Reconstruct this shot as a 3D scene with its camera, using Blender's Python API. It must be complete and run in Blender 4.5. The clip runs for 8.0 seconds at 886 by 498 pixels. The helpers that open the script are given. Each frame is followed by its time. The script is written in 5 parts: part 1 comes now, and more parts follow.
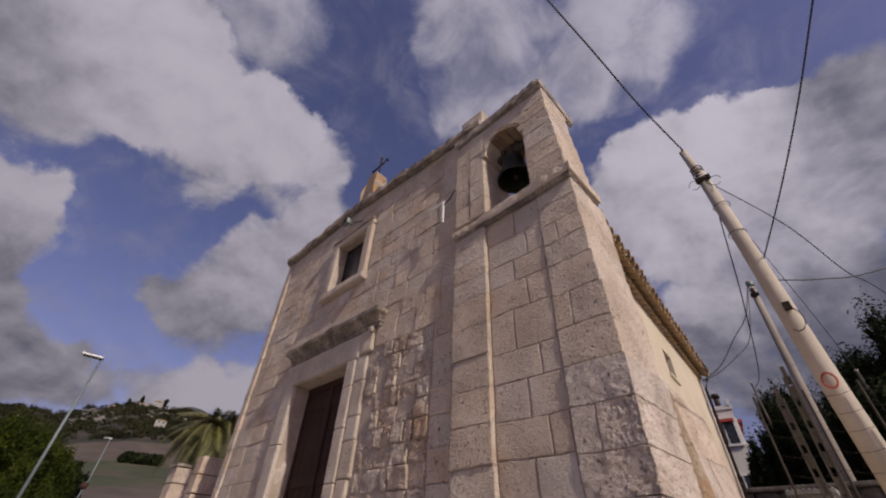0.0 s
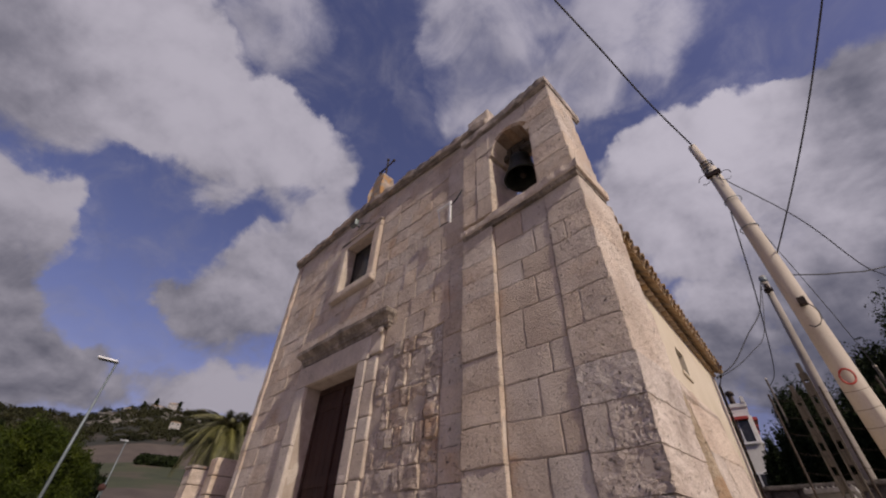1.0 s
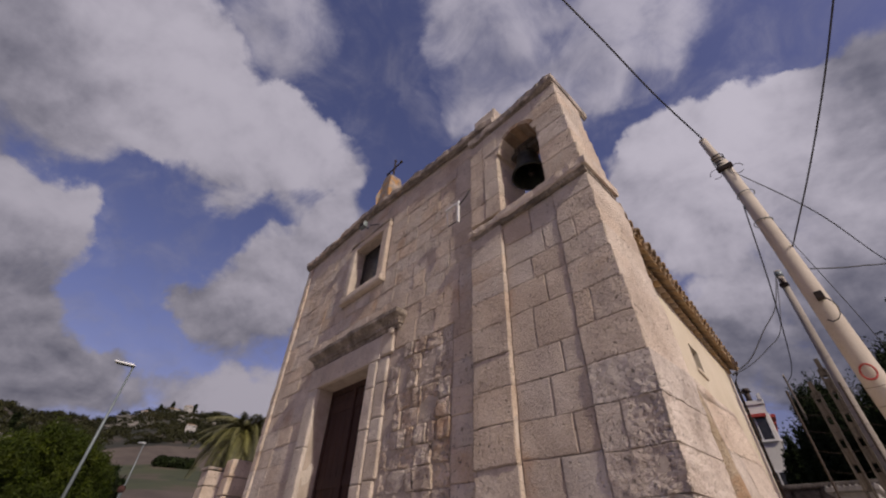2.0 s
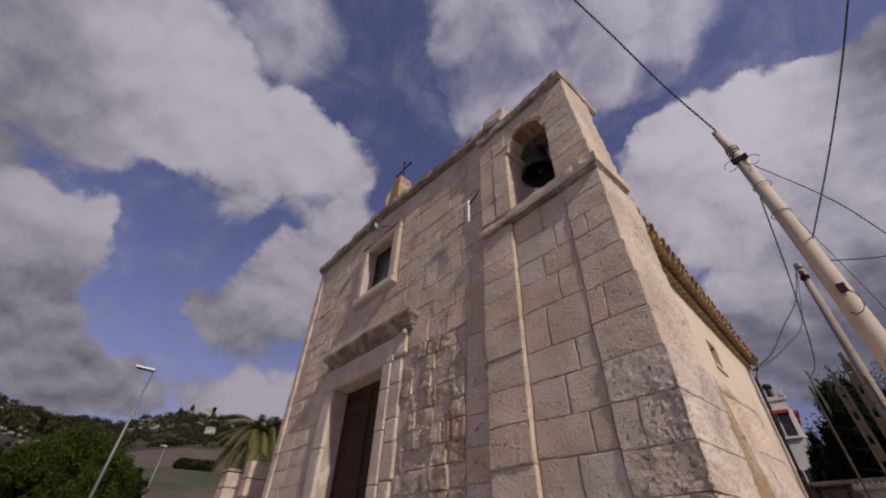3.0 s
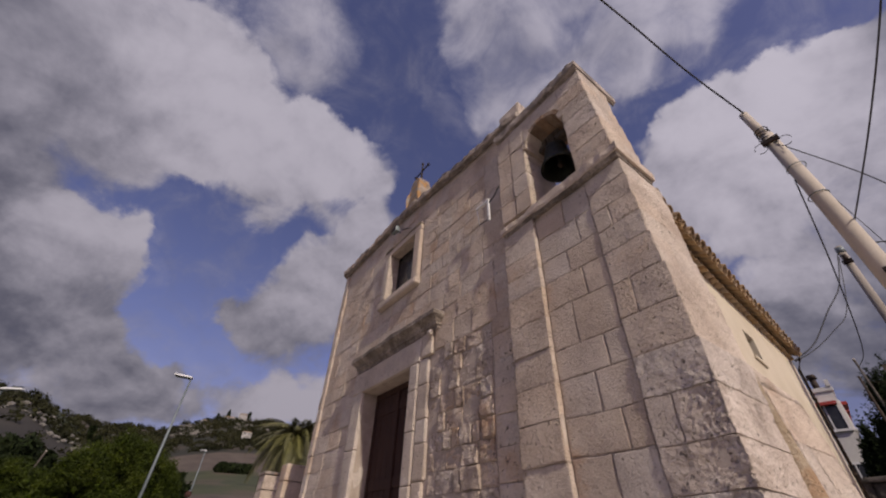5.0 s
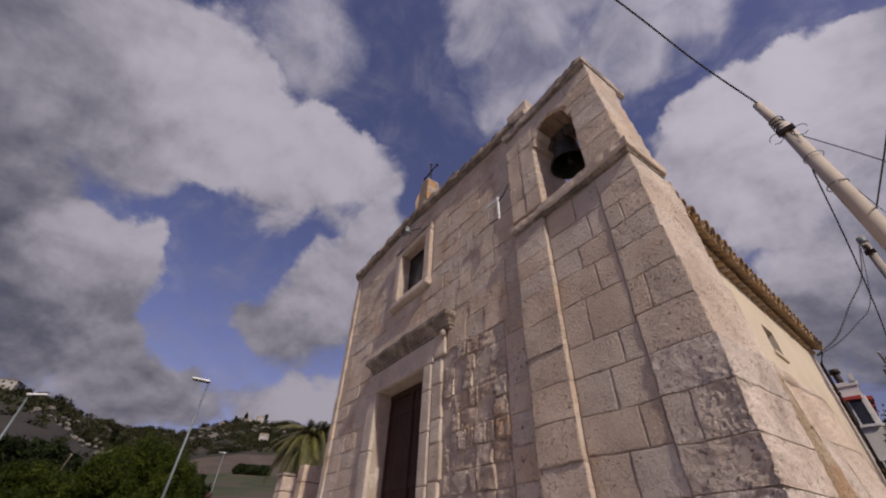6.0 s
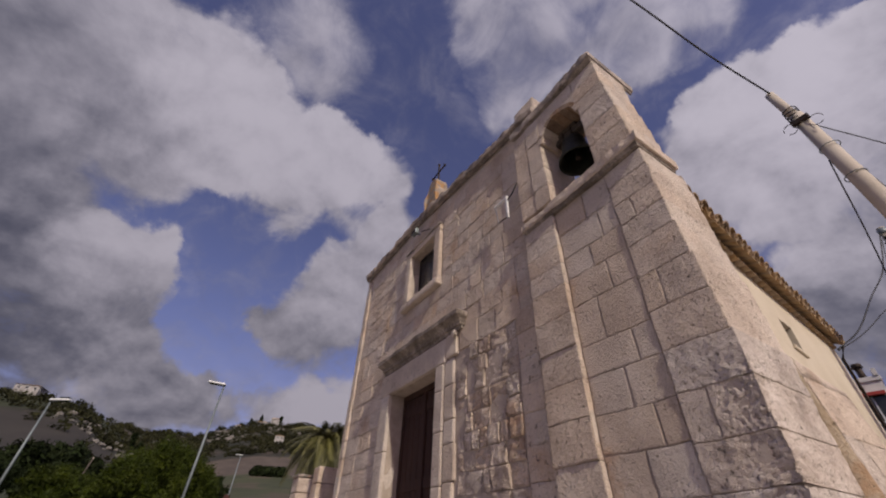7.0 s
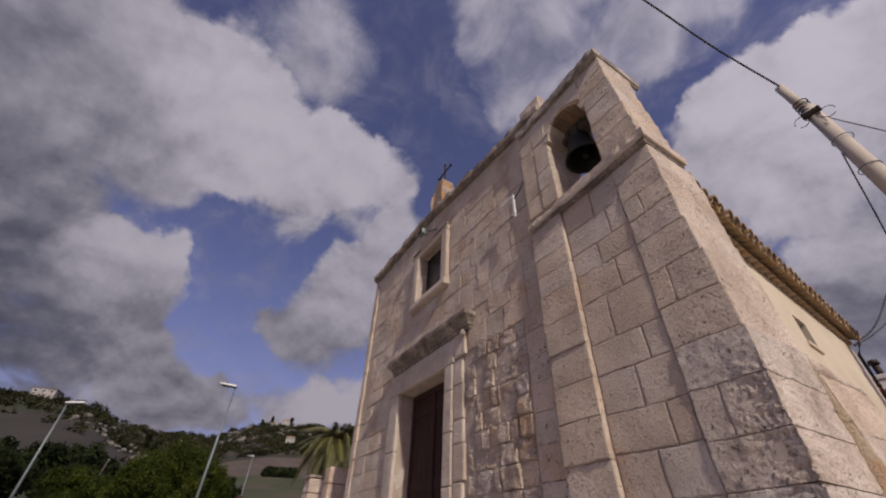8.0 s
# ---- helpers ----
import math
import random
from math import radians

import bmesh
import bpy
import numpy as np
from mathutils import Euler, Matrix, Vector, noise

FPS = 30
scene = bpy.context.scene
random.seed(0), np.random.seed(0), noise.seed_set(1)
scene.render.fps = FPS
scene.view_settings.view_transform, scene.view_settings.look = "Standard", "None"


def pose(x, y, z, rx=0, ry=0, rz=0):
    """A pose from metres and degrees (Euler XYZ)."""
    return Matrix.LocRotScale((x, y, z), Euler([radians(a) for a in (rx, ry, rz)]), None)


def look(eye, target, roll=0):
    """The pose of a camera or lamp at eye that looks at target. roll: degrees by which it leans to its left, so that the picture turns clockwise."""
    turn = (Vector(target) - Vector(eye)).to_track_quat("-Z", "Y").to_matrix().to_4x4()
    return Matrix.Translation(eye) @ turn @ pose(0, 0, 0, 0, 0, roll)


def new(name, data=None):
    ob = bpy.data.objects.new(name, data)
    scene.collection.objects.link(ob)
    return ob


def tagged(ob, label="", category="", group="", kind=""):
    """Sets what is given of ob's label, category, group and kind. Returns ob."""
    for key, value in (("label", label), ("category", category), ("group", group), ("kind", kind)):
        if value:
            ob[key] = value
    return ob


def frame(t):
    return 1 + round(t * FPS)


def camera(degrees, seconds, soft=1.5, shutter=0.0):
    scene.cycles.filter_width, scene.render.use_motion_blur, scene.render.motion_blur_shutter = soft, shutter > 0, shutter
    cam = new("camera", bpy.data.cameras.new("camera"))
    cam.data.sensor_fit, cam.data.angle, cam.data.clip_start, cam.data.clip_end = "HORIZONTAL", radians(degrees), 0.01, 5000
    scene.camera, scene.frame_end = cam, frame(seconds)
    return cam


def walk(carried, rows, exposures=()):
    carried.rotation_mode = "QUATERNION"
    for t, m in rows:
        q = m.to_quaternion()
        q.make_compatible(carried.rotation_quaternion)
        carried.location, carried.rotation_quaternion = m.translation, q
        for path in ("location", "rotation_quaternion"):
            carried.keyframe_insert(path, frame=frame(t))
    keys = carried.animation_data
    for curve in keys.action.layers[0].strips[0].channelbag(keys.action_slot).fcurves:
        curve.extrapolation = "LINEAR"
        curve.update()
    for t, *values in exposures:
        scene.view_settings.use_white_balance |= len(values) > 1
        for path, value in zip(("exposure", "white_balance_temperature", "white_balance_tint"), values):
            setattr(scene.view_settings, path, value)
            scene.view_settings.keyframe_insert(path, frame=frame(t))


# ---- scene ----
cam = camera(96.5, 8.0, soft=2.1)
EYE = (0.0, -2.8, 0.7)
PATH = [
    (0.0, pose(0, -2.8, 0.7, 128.744, -2.037, 43.763)),
    (0.5, pose(0, -2.8, 0.7, 128.722, -2.016, 44.377)),
    (1.0, pose(0, -2.8, 0.7, 128.695, -2.016, 45.239)),
    (1.5, pose(0, -2.8, 0.7, 128.674, -2.013, 46.022)),
    (3.0, pose(0, -2.8, 0.7, 128.587, -1.933, 48.985)),
    (3.5, pose(0, -2.8, 0.7, 128.553, -1.921, 50.064)),
    (4.0, pose(0, -2.8, 0.7, 128.530, -1.880, 51.060)),
    (4.5, pose(0, -2.8, 0.7, 128.500, -1.880, 52.028)),
    (6.0, pose(0, -2.8, 0.7, 128.400, -1.775, 55.088)),
    (6.5, pose(0, -2.8, 0.7, 128.394, -1.695, 55.992)),
    (7.0, pose(0, -2.8, 0.7, 128.376, -1.680, 56.939)),
    (7.5, pose(0, -2.8, 0.7, 128.351, -1.673, 57.715)),
    (8.0, pose(0, -2.8, 0.7, 128.338, -1.665, 58.272)),
]
walk(cam, PATH, exposures=[(0.0, 0.53, 6500, 10), (8.0, 0.53, 6500, 10)])

# ---- light ----
SUN_EL, SUN_AZ = radians(36.5), radians(98.3)      # azimuth clockwise from +y: along the facade, a little in front
to_sun = Vector((math.cos(SUN_EL) * math.sin(SUN_AZ), math.cos(SUN_EL) * math.cos(SUN_AZ), math.sin(SUN_EL)))
sun = new("sun", bpy.data.lights.new("sun", "SUN"))
sun.data.energy, sun.data.angle, sun.data.color = 2.3, radians(1.3), (1.0, 0.9, 0.76)
sun.matrix_world = look(to_sun * 60, (0, 0, 0))


def make_world():
    w = bpy.data.worlds.new("sky")
    scene.world = w
    w.use_nodes = True
    nt = w.node_tree
    nt.nodes.clear()

    def nd(kind, operation="", use_clamp=False, interpolation_type="", blend_type=""):
        n = nt.nodes.new(kind)
        if operation:
            n.operation = operation
        if use_clamp:
            n.use_clamp = True
        if interpolation_type:
            n.interpolation_type = interpolation_type
        if blend_type:
            n.blend_type = blend_type
        return n

    def mth(op, a, b=None, c=None, clamp=False):
        n = nd("ShaderNodeMath", operation=op, use_clamp=clamp)
        for slot, v in zip(n.inputs, (a, b, c)):
            if v is None:
                continue
            if isinstance(v, (int, float)):
                slot.default_value = v
            else:
                nt.links.new(v, slot)
        return n.outputs[0]

    def remap(v, a, b, c=0.0, d=1.0):
        n = nd("ShaderNodeMapRange", interpolation_type="SMOOTHSTEP")
        nt.links.new(v, n.inputs[0])
        for k, x in zip((1, 2, 3, 4), (a, b, c, d)):
            n.inputs[k].default_value = x
        return n.outputs[0]

    sky = nd("ShaderNodeTexSky")
    sky.sky_type, sky.sun_disc = "NISHITA", False
    sky.sun_elevation, sky.sun_rotation = SUN_EL, SUN_AZ
    sky.dust_density, sky.ozone_density = 1.2, 2.5
    co = nd("ShaderNodeTexCoord")
    ray = co.outputs["Generated"]
    sep = nd("ShaderNodeSeparateXYZ")
    nt.links.new(ray, sep.inputs[0])
    # a cloud layer: the direction laid on a flat sheet overhead
    up = mth("ADD", mth("MAXIMUM", sep.outputs[2], 0.0), 0.62)
    flat = nd("ShaderNodeCombineXYZ")
    nt.links.new(mth("DIVIDE", sep.outputs[0], up), flat.inputs[0])
    nt.links.new(mth("DIVIDE", sep.outputs[1], up), flat.inputs[1])

    def fbm(scale, detail, rough, shift, distort=0.0):
        mp = nd("ShaderNodeMapping")
        nt.links.new(flat.outputs[0], mp.inputs[0])
        mp.inputs["Location"].default_value = shift
        n = nd("ShaderNodeTexNoise")
        nt.links.new(mp.outputs[0], n.inputs["Vector"])
        n.inputs["Scale"].default_value, n.inputs["Detail"].default_value = scale, detail
        n.inputs["Roughness"].default_value, n.inputs["Distortion"].default_value = rough, distort
        return n.outputs[0]

    shape = fbm(4.2, 9.0, 0.56, (3.1, 1.7, 0.4), 0.15)
    toward = Vector((to_sun.x, to_sun.y, 0)).normalized() * 0.035
    shade = fbm(4.2, 5.0, 0.56, (3.1 + toward.x, 1.7 + toward.y, 0.4), 0.15)
    wisp = fbm(11.0, 9.0, 0.62, (0.3, 5.2, 1.0), 0.5)
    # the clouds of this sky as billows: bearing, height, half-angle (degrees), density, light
    # bearings past 110 hold less light: greyer cloud plus lens corner darkening
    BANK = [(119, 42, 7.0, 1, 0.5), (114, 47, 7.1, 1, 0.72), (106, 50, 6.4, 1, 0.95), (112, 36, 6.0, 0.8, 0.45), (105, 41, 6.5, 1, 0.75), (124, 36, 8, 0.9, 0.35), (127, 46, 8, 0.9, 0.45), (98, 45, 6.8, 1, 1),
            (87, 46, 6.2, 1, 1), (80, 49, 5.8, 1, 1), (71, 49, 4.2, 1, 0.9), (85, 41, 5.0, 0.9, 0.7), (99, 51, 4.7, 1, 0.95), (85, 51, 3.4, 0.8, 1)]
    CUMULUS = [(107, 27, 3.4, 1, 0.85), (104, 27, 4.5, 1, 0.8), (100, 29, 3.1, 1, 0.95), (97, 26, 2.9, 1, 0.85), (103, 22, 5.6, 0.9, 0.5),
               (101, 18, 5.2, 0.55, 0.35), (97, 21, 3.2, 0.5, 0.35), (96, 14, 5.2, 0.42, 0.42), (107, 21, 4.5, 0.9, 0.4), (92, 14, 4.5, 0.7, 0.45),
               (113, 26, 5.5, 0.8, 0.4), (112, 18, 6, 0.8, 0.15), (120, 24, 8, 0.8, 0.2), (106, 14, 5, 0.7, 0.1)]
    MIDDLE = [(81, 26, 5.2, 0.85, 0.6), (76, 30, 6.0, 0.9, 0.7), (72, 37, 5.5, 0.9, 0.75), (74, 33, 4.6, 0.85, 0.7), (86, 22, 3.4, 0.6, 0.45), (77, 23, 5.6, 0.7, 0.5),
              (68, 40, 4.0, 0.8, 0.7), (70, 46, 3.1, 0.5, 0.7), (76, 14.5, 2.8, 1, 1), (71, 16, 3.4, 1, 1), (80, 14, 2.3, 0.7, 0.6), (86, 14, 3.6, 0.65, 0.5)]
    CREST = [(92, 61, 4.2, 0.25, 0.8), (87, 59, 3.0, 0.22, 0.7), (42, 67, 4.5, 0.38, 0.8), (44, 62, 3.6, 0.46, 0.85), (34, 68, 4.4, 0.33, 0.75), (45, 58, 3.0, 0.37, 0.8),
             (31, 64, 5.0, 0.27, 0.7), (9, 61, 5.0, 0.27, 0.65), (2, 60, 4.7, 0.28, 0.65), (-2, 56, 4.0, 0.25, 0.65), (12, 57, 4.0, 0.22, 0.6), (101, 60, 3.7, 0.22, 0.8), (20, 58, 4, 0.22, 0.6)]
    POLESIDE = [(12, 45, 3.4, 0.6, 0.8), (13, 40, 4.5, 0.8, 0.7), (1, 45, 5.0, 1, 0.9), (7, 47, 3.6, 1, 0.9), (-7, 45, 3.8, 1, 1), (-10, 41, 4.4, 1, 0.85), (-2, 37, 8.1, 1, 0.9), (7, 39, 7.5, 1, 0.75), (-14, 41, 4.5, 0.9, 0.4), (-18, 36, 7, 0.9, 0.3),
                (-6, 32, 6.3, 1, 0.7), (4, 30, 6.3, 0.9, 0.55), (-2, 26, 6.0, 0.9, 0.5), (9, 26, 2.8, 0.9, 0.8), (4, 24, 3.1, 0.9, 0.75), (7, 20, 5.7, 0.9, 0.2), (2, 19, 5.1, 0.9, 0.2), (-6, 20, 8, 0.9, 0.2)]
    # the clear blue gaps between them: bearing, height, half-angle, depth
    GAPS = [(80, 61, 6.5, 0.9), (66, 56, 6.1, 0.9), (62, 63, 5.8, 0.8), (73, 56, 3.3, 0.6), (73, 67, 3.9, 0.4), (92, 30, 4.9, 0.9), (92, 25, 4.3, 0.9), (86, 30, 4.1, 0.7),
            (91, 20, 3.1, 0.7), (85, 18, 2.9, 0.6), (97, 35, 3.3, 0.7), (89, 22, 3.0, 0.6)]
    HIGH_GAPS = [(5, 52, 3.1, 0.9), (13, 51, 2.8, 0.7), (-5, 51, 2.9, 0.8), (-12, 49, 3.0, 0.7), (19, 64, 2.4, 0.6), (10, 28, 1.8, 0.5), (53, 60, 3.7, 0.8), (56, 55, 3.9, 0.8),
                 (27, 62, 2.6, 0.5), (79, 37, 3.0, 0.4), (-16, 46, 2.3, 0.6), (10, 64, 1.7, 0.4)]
    # ragged edges: the direction is stirred by noise before it meets the billows
    stirred = ray
    for scale, amount in ((3.2, 0.10), (9.0, 0.085)):
        n = nd("ShaderNodeTexNoise")
        nt.links.new(ray, n.inputs["Vector"])
        n.inputs["Scale"].default_value, n.inputs["Detail"].default_value, n.inputs["Roughness"].default_value = scale, 6.0, 0.6
        off = nd("ShaderNodeVectorMath", operation="MULTIPLY_ADD")
        nt.links.new(n.outputs["Color"], off.inputs[0])
        off.inputs[1].default_value, off.inputs[2].default_value = (amount,) * 3, (-0.5 * amount,) * 3
        both = nd("ShaderNodeVectorMath", operation="ADD")
        nt.links.new(stirred, both.inputs[0])
        nt.links.new(off.outputs[0], both.inputs[1])
        stirred = both.outputs[0]
    unit = nd("ShaderNodeVectorMath", operation="NORMALIZE")
    nt.links.new(stirred, unit.inputs[0])

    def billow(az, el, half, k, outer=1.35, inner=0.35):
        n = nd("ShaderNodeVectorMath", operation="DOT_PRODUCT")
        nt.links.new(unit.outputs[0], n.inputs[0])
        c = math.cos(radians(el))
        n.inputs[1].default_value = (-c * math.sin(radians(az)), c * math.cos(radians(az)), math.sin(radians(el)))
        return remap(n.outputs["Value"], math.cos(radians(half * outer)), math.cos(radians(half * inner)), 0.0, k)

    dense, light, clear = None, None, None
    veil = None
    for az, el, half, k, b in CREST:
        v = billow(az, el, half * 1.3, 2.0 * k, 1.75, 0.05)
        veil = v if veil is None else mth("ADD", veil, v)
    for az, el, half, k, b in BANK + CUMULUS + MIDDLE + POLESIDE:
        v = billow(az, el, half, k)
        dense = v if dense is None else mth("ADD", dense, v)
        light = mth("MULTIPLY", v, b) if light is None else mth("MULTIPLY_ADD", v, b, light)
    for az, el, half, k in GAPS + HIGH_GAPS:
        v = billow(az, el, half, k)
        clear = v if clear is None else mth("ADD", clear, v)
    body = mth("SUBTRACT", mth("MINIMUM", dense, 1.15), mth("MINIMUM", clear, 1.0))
    rough_shape = mth("MULTIPLY", mth("SUBTRACT", shape, 0.5), 1.15)
    ragged = mth("MULTIPLY", mth("SUBTRACT", wisp, 0.5), 1.05)
    field = mth("ADD", mth("ADD", rough_shape, ragged), mth("MULTIPLY", body, 0.62))
    # thin torn cloud high up
    torn = mth("ADD", mth("ADD", mth("MINIMUM", veil, 1.0), mth("MULTIPLY", mth("SUBTRACT", wisp, 0.5), 1.5)), mth("SUBTRACT", rough_shape, mth("MULTIPLY", clear, 0.4)))
    thin = remap(torn, 0.15, 1.25, 0.0, 0.82)
    haze = remap(sep.outputs[2], 0.42, 0.10, 0.0, 0.45)
    cover = mth("MAXIMUM", mth("MAXIMUM", remap(field, 0.0, 0.56), thin), mth("ADD", remap(wisp, 0.40, 0.78, 0.0, 0.30), haze))
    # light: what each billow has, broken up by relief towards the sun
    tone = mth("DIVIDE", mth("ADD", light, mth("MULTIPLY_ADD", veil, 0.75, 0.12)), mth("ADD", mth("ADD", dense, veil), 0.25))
    relief = mth("MULTIPLY", mth("SUBTRACT", shape, shade), 1.5)
    tone = mth("ADD", mth("ADD", tone, relief), mth("MULTIPLY", mth("SUBTRACT", wisp, 0.5), 0.34))
    low = nd("ShaderNodeMixRGB")
    nt.links.new(remap(tone, 0.05, 1.0), low.inputs[0])
    low.inputs[1].default_value = (0.064, 0.064, 0.092, 1)
    low.inputs[2].default_value = (0.328, 0.304, 0.352, 1)
    # clouds towards the sun are brighter
    near_sun = nd("ShaderNodeVectorMath", operation="DOT_PRODUCT")
    nt.links.new(ray, near_sun.inputs[0])
    near_sun.inputs[1].default_value = to_sun
    gain = nd("ShaderNodeVectorMath", operation="SCALE")
    nt.links.new(low.outputs[0], gain.inputs[0])
    nt.links.new(mth("MULTIPLY_ADD", near_sun.outputs["Value"], 0.30, 0.95), gain.inputs["Scale"])
    blue = nd("ShaderNodeMixRGB", blend_type="MULTIPLY")
    blue.inputs[0].default_value = 1.0
    nt.links.new(sky.outputs[0], blue.inputs[1])
    blue.inputs[2].default_value = (0.070, 0.050, 0.062, 1)
    mix = nd("ShaderNodeMixRGB")
    nt.links.new(cover, mix.inputs[0])
    nt.links.new(blue.outputs[0], mix.inputs[1])
    nt.links.new(gain.outputs[0], mix.inputs[2])
    bg = nd("ShaderNodeBackground")
    bg.inputs[1].default_value = 1.0
    nt.links.new(mix.outputs[0], bg.inputs[0])
    out = nd("ShaderNodeOutputWorld")
    nt.links.new(bg.outputs[0], out.inputs[0])


make_world()


# ---- materials ----
def material(name, colours, scale=3.0, rough=0.85, bump=0.3, fine=60.0, metal=0.0, each=0.0, pits=0.0, patches=(), stretch=(1, 1, 1), streak=0.0, leaf=False):
    """Colours blended by two sizes of noise; each: spread of brightness between pieces; pits: small holes;
    patches: (colour, scale, threshold, softness, amount) stains with a shape of their own."""
    m = bpy.data.materials.new(name)
    m.use_nodes = True
    nt = m.node_tree
    b = nt.nodes["Principled BSDF"]
    co = nt.nodes.new("ShaderNodeTexCoord")
    mp = nt.nodes.new("ShaderNodeMapping")
    mp.inputs["Scale"].default_value = stretch
    nt.links.new(co.outputs["Object"], mp.inputs[0])

    def noise_at(sc, detail, rgh=0.55, shift=0.0):
        n = nt.nodes.new("ShaderNodeTexNoise")
        n.inputs["Scale"].default_value, n.inputs["Detail"].default_value, n.inputs["Roughness"].default_value = sc, detail, rgh
        if shift:
            m2 = nt.nodes.new("ShaderNodeMapping")
            m2.inputs["Location"].default_value = (shift, shift * 0.7, -shift)
            nt.links.new(mp.outputs[0], m2.inputs[0])
            nt.links.new(m2.outputs[0], n.inputs["Vector"])
        else:
            nt.links.new(mp.outputs[0], n.inputs["Vector"])
        return n.outputs[0]

    big, small = noise_at(scale, 6), noise_at(fine, 5, 0.65)
    add = nt.nodes.new("ShaderNodeMath")
    add.operation = "MULTIPLY_ADD"
    nt.links.new(small, add.inputs[0])
    add.inputs[1].default_value = 0.55
    nt.links.new(big, add.inputs[2])
    ramp = nt.nodes.new("ShaderNodeValToRGB")
    nt.links.new(add.outputs[0], ramp.inputs[0])
    els = ramp.color_ramp.elements
    while len(els) < len(colours):
        els.new(0.5)
    for i, c in enumerate(colours):
        els[i].position = 0.56 + 0.42 * i / max(1, len(colours) - 1)
        els[i].color = (*c, 1)
    col = ramp.outputs[0]
    for k, (pc, sc, thr, soft, amount) in enumerate(patches):
        mr = nt.nodes.new("ShaderNodeMapRange")
        mr.interpolation_type = "SMOOTHSTEP"
        nt.links.new(noise_at(sc, 7, 0.62, 11.3 * (k + 1)), mr.inputs[0])
        for q, v in zip((1, 2, 3, 4), (thr, thr + soft, 0, amount)):
            mr.inputs[q].default_value = v
        mx = nt.nodes.new("ShaderNodeMixRGB")
        nt.links.new(mr.outputs[0], mx.inputs[0])
        nt.links.new(col, mx.inputs[1])
        mx.inputs[2].default_value = (*pc, 1)
        col = mx.outputs[0]
    if each:
        info = nt.nodes.new("ShaderNodeObjectInfo")
        src = info.outputs["Random"]
        if leaf:
            geo = nt.nodes.new("ShaderNodeNewGeometry")
            src = geo.outputs["Random Per Island"]
        mr = nt.nodes.new("ShaderNodeMapRange")
        nt.links.new(src, mr.inputs[0])
        mr.inputs[3].default_value, mr.inputs[4].default_value = 1 - each, 1 + each
        hs = nt.nodes.new("ShaderNodeHueSaturation")
        nt.links.new(mr.outputs[0], hs.inputs["Value"])
        hue = nt.nodes.new("ShaderNodeMath")
        hue.operation = "MULTIPLY_ADD"
        turn = nt.nodes.new("ShaderNodeMath")
        turn.operation = "FRACT"
        big7 = nt.nodes.new("ShaderNodeMath")
        big7.operation = "MULTIPLY"
        nt.links.new(src, big7.inputs[0])
        big7.inputs[1].default_value = 7.31
        nt.links.new(big7.outputs[0], turn.inputs[0])
        nt.links.new(turn.outputs[0], hue.inputs[0])
        hue.inputs[1].default_value, hue.inputs[2].default_value = 0.35, 0.85
        nt.links.new(hue.outputs[0], hs.inputs["Saturation"])
        nt.links.new(col, hs.inputs["Color"])
        col = hs.outputs[0]
    if pits:
        hole = nt.nodes.new("ShaderNodeMapRange")
        nt.links.new(noise_at(52, 4, 0.6, 5.5), hole.inputs[0])
        for q, v in zip((1, 2, 3, 4), (0.25, 0.39, 1.0, 0.0)):
            hole.inputs[q].default_value = v
        mx = nt.nodes.new("ShaderNodeMixRGB")
        nt.links.new(hole.outputs[0], mx.inputs[0])
        nt.links.new(col, mx.inputs[1])
        mx.inputs[2].default_value = (*[0.62 * c for c in colours[0]], 1)
        col = mx.outputs[0]
        pock = nt.nodes.new("ShaderNodeMapRange")
        nt.links.new(noise_at(23, 3, 0.55, 8.2), pock.inputs[0])
        for q, v in zip((1, 2, 3, 4), (0.27, 0.36, 1.0, 0.0)):
            pock.inputs[q].default_value = v
        mx = nt.nodes.new("ShaderNodeMixRGB")
        nt.links.new(pock.outputs[0], mx.inputs[0])
        nt.links.new(col, mx.inputs[1])
        mx.inputs[2].default_value = (*[0.55 * c for c in colours[0]], 1)
        col = mx.outputs[0]
    nt.links.new(col, b.inputs["Base Color"])
    b.inputs["Roughness"].default_value, b.inputs["Metallic"].default_value = rough, metal
    if bump:
        h = add.outputs[0]
        if pits:
            mr = nt.nodes.new("ShaderNodeMath")
            mr.operation = "MULTIPLY"
            nt.links.new(hole.outputs[0], mr.inputs[0])
            mr.inputs[1].default_value = -pits
            lump = nt.nodes.new("ShaderNodeMath")
            lump.operation = "MULTIPLY_ADD"
            nt.links.new(noise_at(11, 5, 0.6, 2.1), lump.inputs[0])
            lump.inputs[1].default_value = 0.7
            nt.links.new(h, lump.inputs[2])
            h = lump.outputs[0]
            ad = nt.nodes.new("ShaderNodeMath")
            nt.links.new(h, ad.inputs[0])
            nt.links.new(mr.outputs[0], ad.inputs[1])
            dip = nt.nodes.new("ShaderNodeMath")
            dip.operation = "MULTIPLY_ADD"
            nt.links.new(pock.outputs[0], dip.inputs[0])
            dip.inputs[1].default_value = -0.8 * pits
            nt.links.new(ad.outputs[0], dip.inputs[2])
            grit = nt.nodes.new("ShaderNodeMath")
            grit.operation = "MULTIPLY_ADD"
            nt.links.new(noise_at(95, 3, 0.6, 3.3), grit.inputs[0])
            grit.inputs[1].default_value = 0.35
            nt.links.new(dip.outputs[0], grit.inputs[2])
            h = grit.outputs[0]
        bp = nt.nodes.new("ShaderNodeBump")
        bp.inputs["Strength"].default_value, bp.inputs["Distance"].default_value = min(1.0, bump), 0.034 if pits else 0.02
        nt.links.new(h, bp.inputs["Height"])
